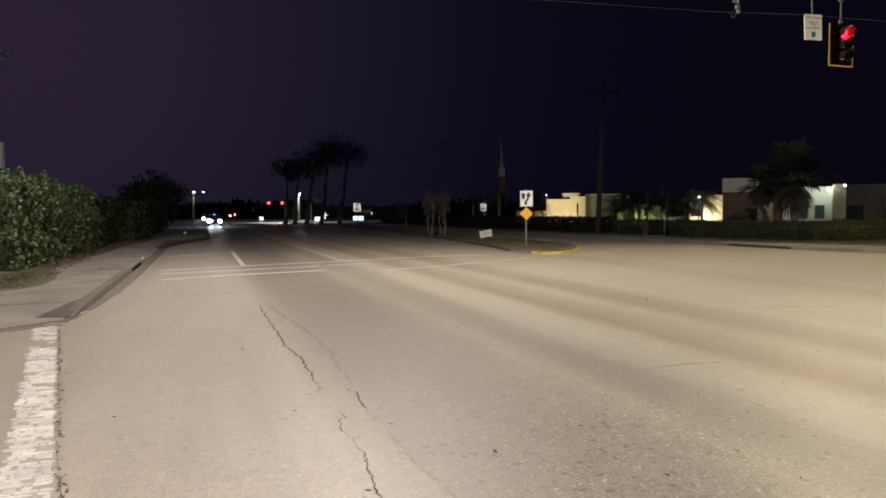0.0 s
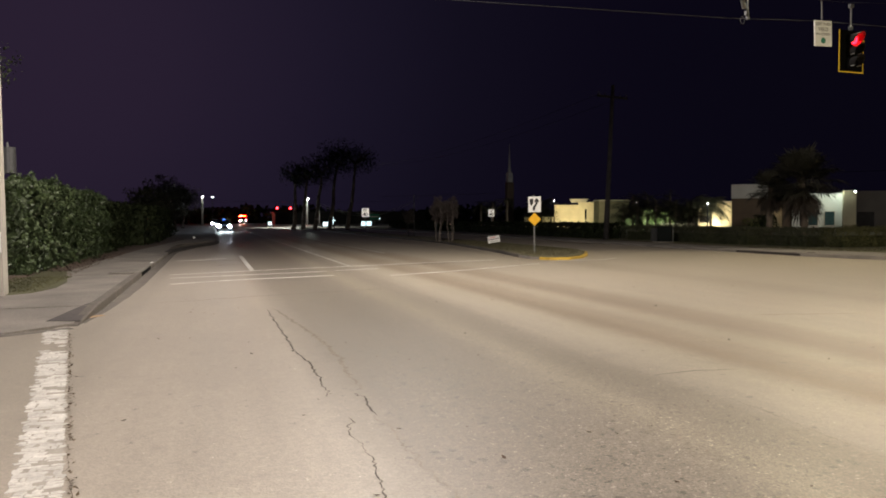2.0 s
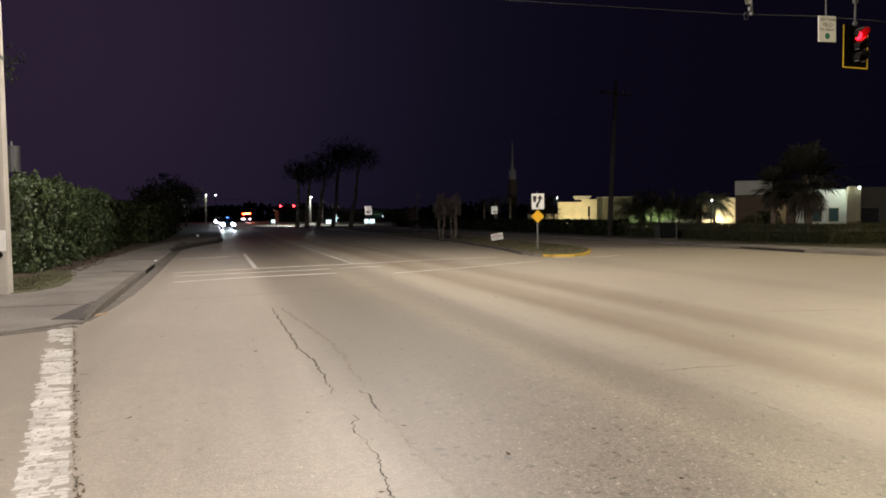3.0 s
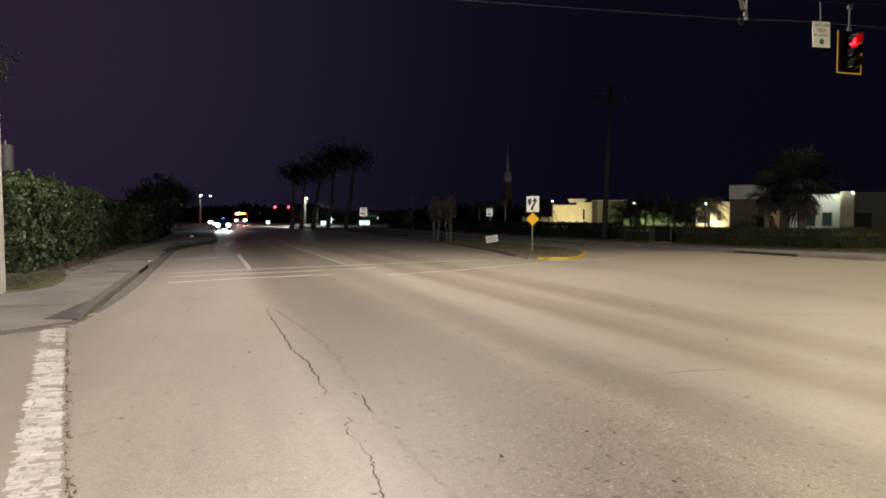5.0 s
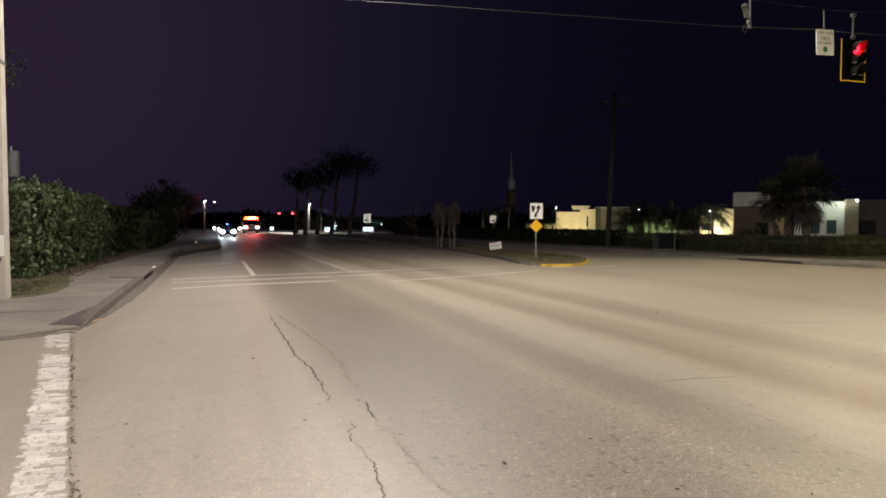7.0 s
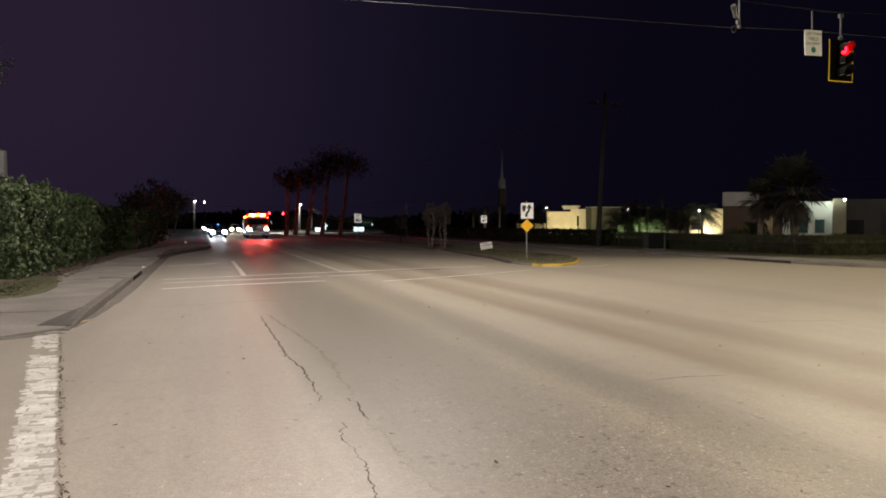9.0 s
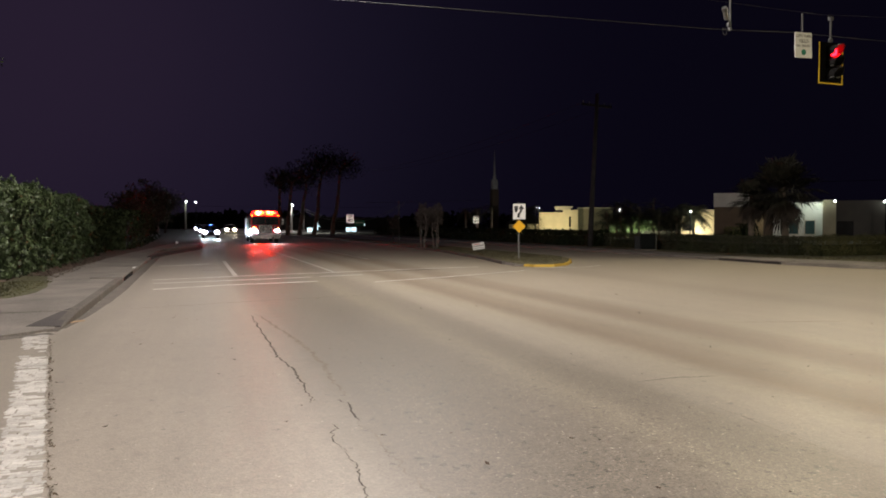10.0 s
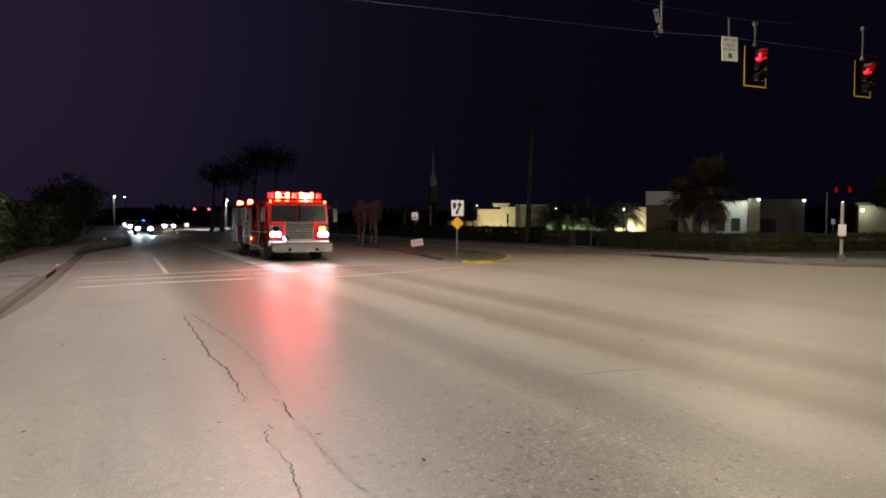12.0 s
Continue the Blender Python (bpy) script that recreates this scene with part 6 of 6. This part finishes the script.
    part("skirt", box(-W + 0.02, 4.5, 0.55, W - 0.02, 5.35, 1.118), RED_PAINT, e)
    part("skirt", box(-W + 0.02, 6.75, 0.55, W - 0.02, 7.75, 1.118), RED_PAINT, e)
    for sx in (-1, 1):
        for y0, z in ((3.82, 1.75), (4.05, 1.75), (4.28, 1.75), (3.95, 1.50), (4.20, 1.50)):
            part("gauge", tube((sx * (W + 0.001), y0, z), (sx * (W + 0.035), y0, z), 0.08, 0.075, 14), CHROME, panel, "round chrome-rimmed gauge")
        part("intake_cap", tube((sx * (W + 0.001), 4.05, 0.98), (sx * (W + 0.14), 4.05, 0.98), 0.13, 0.12, 16), CHROME, panel, "chrome intake cap")
        for y0, y1, z0 in ((4.58, 5.35, 0.62), (5.45, 6.65, 1.4), (6.75, 7.65, 0.62)):
            rd_ = part("roller_door", box(sx * (W + 0.002), y0, z0, sx * (W + 0.018), y1, 2.22), SILVER, body, "silver roller shutter")
            for k in range(8):
                z = z0 + (2.22 - z0) * (k + 0.5) / 8
                part("shutter_rib", box(sx * (W + 0.0185), y0 + 0.03, z, sx * (W + 0.026), y1 - 0.03, z + 0.02), SILVER, rd_)
        part("grab_rail", tube((sx * (W + 0.06), 4.47, 0.9), (sx * (W + 0.06), 4.47, 2.3), 0.024), CHROME, e, "upright chrome grab rail")
        part("grab_rail", tube((sx * (W + 0.06), 7.72, 0.9), (sx * (W + 0.06), 7.72, 2.3), 0.024), CHROME, e, "upright chrome grab rail")
        part("beacon_base", box(sx * 0.84, 4.56, 2.402, sx * 1.20, 4.92, 2.425), BLACK, body)
        rotor(body, (sx * 1.02, 4.74, 2.51), (0,), 0.24, 0.17, GLOW_RED, "turning red beacon", 11.20 if sx < 0 else 11.0, 480, True)
        part("beacon_base", box(sx * 0.84, 6.9, 2.402, sx * 1.20, 7.26, 2.425), BLACK, body)
        rotor(body, (sx * 1.04, 7.08, 2.51), (0,), 0.26, 0.17, GLOW_RED, "turning red beacon", 11.22 if sx < 0 else 11.0, 480, True)
        part("side_light", ball((sx * (W + 0.02), 3.4, 0.86), 0.045, 0.5, 1, 1), GLOW_AMBER, e, "lit amber side marker", True)
    part("hose_bed_cover", box(-0.8, 4.9, 2.402, 0.8, 7.4, 2.47, bevel=0.03), BLACK, body, "black hose bed cover")
    part("chassis", box(-0.9, 0.3, 0.42, 0.9, 7.7, 0.6), BLACK, e)
    wheels = [wheel(e, sx * 1.06, y, 0.53, 0.34) for y in (1.35, 6.05) for sx in (-1, 1)]
    return e, wheels


def car(label, paint, glow_mat):
    c = root("car", pose(0, 0, 0), label, "car", "cars on the road")
    W = 0.92
    side = [(0.0, 0.35), (0.0, 0.72), (0.12, 0.86), (1.15, 1.0), (4.62, 1.06), (4.78, 0.95), (4.78, 0.35)]
    bm = bmesh.new()
    f0 = bm.faces.new([bm.verts.new((-W, y, z)) for y, z in side])
    g = bmesh.ops.extrude_face_region(bm, geom=[f0])
    bmesh.ops.translate(bm, verts=[q for q in g["geom"] if isinstance(q, bmesh.types.BMVert)], vec=(2 * W, 0, 0))
    bmesh.ops.recalc_face_normals(bm, faces=bm.faces)
    bmesh.ops.bevel(bm, geom=list(bm.edges), offset=0.05, segments=2, affect="EDGES")
    part("body", bm, paint, c, "car body")
    low = [Vector(q) for q in ((-0.84, 1.12, 0.99), (0.84, 1.12, 0.99), (0.84, 4.50, 1.03), (-0.84, 4.50, 1.03))]
    top = [Vector(q) for q in ((-0.66, 1.95, 1.60), (0.66, 1.95, 1.60), (0.66, 3.85, 1.62), (-0.66, 3.85, 1.62))]
    cabin = bmesh.new()
    vs = [cabin.verts.new(q) for q in low + top]
    for k in ((3, 2, 1, 0), (4, 5, 6, 7), (0, 1, 5, 4), (1, 2, 6, 5), (2, 3, 7, 6), (3, 0, 4, 7)):
        cabin.faces.new([vs[q] for q in k])
    part("cabin", cabin, paint, c, "car cabin")

    def pane(name, k, u0, u1):
        """A pane of glass on the cabin's side k, from u0 to u1 along it."""
        a, b, d, e = low[k], low[(k + 1) % 4], top[(k + 1) % 4], top[k]
        at = lambda u, v: a.lerp(b, u).lerp(e.lerp(d, u), v)
        out = (b - a).cross(e - a).normalized() * 0.012
        corners = [at(u0, 0.12), at(u1, 0.12), at(u1, 0.88), at(u0, 0.88)]
        q = bmesh.new()
        vs = [q.verts.new(p) for p in corners] + [q.verts.new(p + out) for p in corners]
        for f in ((3, 2, 1, 0), (4, 5, 6, 7), (0, 1, 5, 4), (1, 2, 6, 5), (2, 3, 7, 6), (3, 0, 4, 7)):
            q.faces.new([vs[n] for n in f])
        part(name, q, DARK_GLASS, c, "dark glass")

    pane("windscreen", 0, 0.07, 0.93)
    pane("rear_window", 2, 0.10, 0.90)
    for k in (1, 3):
        pane("side_window", k, 0.08, 0.49)
        pane("side_window", k, 0.53, 0.92)
    part("grille", box(-0.4, -0.03, 0.5, 0.4, 0.03, 0.72, bevel=0.01), BLACK, c)
    part("bumper", box(-0.9, -0.08, 0.32, 0.9, 0.06, 0.50, bevel=0.03), paint, c)
    for sx in (-1, 1):
        # oversized headlight balls; their extra width stands in for bloom
        part("headlight", ball((sx * 0.66, -0.02, 0.72), 0.18, 1.2, 0.4, 0.9, 14, 8), glow_mat, c, "lit headlight", True)
        part("mirror", box(sx * 0.95, 1.45, 0.98, sx * 1.12, 1.58, 1.12, bevel=0.02), paint, c)
        part("tail_light", box(sx * 0.60, 4.775, 0.78, sx * 0.84, 4.80, 0.98, bevel=0.01), RED_PAINT, c, "red tail light")
        part("sill", box(sx * 0.925, 1.25, 0.34, sx * 0.945, 3.4, 0.44, bevel=0.005), BLACK, c, "dark lower sill")
        for y1 in (2.72, 3.60):
            part("door_handle", box(sx * 0.925, y1 - 0.18, 0.90, sx * 0.95, y1 - 0.02, 0.94), CHROME, c)
    wheels = [wheel(c, sx * 0.82, y, 0.34, 0.22) for y in (0.85, 3.8) for sx in (-1, 1)]
    return c, wheels


engine, engine_wheels = fire_engine()
suv, suv_wheels = car("dark car with bright headlights waiting by the kerb", CAR_DARK, GLOW_HEAD)
part("dash_light", box(-0.12, 1.72, 1.60, 0.12, 1.78, 1.66), GLOW_BLUE, suv, "lit blue dash light")
sedan, sedan_wheels = car("grey car with warm headlights behind the fire engine", CAR_GREY, GLOW_HEAD_WARM)
parked, _ = car("grey car with headlights on beside the road", CAR_GREY, GLOW_HEAD)
parked.matrix_basis = pose(0.9, 172, 0.0)
second, second_wheels = car("dark car with headlights on further back", CAR_DARK, GLOW_HEAD)

# ENGINE: seconds, x, y of the bumper's front
ENGINE = [(0.0, 11.0, 285), (2.5, 9.4, 226), (5.0, 6.9, 169), (7.0, 6.2, 124.5), (9.0, 5.9, 83), (9.5, 5.9, 73.3), (10.0, 5.92, 63.8), (10.5, 5.95, 54.6), (11.0, 6.1, 45.8), (11.5, 6.2, 37.0), (12.0, 6.55, 28.2)]


# the cars behind it: seconds, x, y, turn
SUV = [(0.0, 1.6, 101, 0), (5.0, 1.7, 95, 0), (9.0, 1.75, 88, 1), (12.0, 2.1, 85, 2)]
SECOND = [(0.0, 1.7, 135, 0), (6.0, 1.7, 122, 0), (12.0, 1.5, 112, 0)]
SEDAN = [(0.0, 11.9, 303, 0), (3.0, 9.8, 240, 0), (6.0, 6.9, 181, 0), (8.0, 5.75, 146, 0), (9.0, 5.6, 134, 0), (10.5, 6.2, 127, 0), (12.0, 6.8, 124, 0)]


def roll(wheels, radius, times, ways):
    """Turns wheels by the way that their vehicle has gone."""
    for w in wheels:
        rows = []
        for k in range(361):
            t = k / 30
            gone = ways[0] - float(np.interp(t, times, ways))
            rows.append((t, pose(w.location.x, w.location.y, w.location.z, math.degrees(gone / radius))))
        walk(w, rows)


def motions():
    rows = []
    for i, (t, x, y) in enumerate(ENGINE):
        a, b = ENGINE[max(0, i - 1)], ENGINE[min(len(ENGINE) - 1, i + 1)]
        yaw = math.degrees(math.atan2(b[1] - a[1], -(b[2] - a[2])))
        rows.append((t, pose(x, y + 0.6, 0, 0, 0, yaw)))
    walk(engine, rows)
    roll(engine_wheels, 0.53, [r[0] for r in ENGINE], [r[2] for r in ENGINE])
    for thing, wheels, rows in ((suv, suv_wheels, SUV), (second, second_wheels, SECOND), (sedan, sedan_wheels, SEDAN)):
        walk(thing, [(t, pose(x, y, 0, 0, 0, yaw)) for t, x, y, yaw in rows])
        roll(wheels, 0.34, [r[0] for r in rows], [r[2] for r in rows])
    for ob, at, start, rate in ROTORS:
        walk(ob, [(k / 10, pose(*at, 0, 0, rate * (k / 10 - start))) for k in range(121)])


motions()
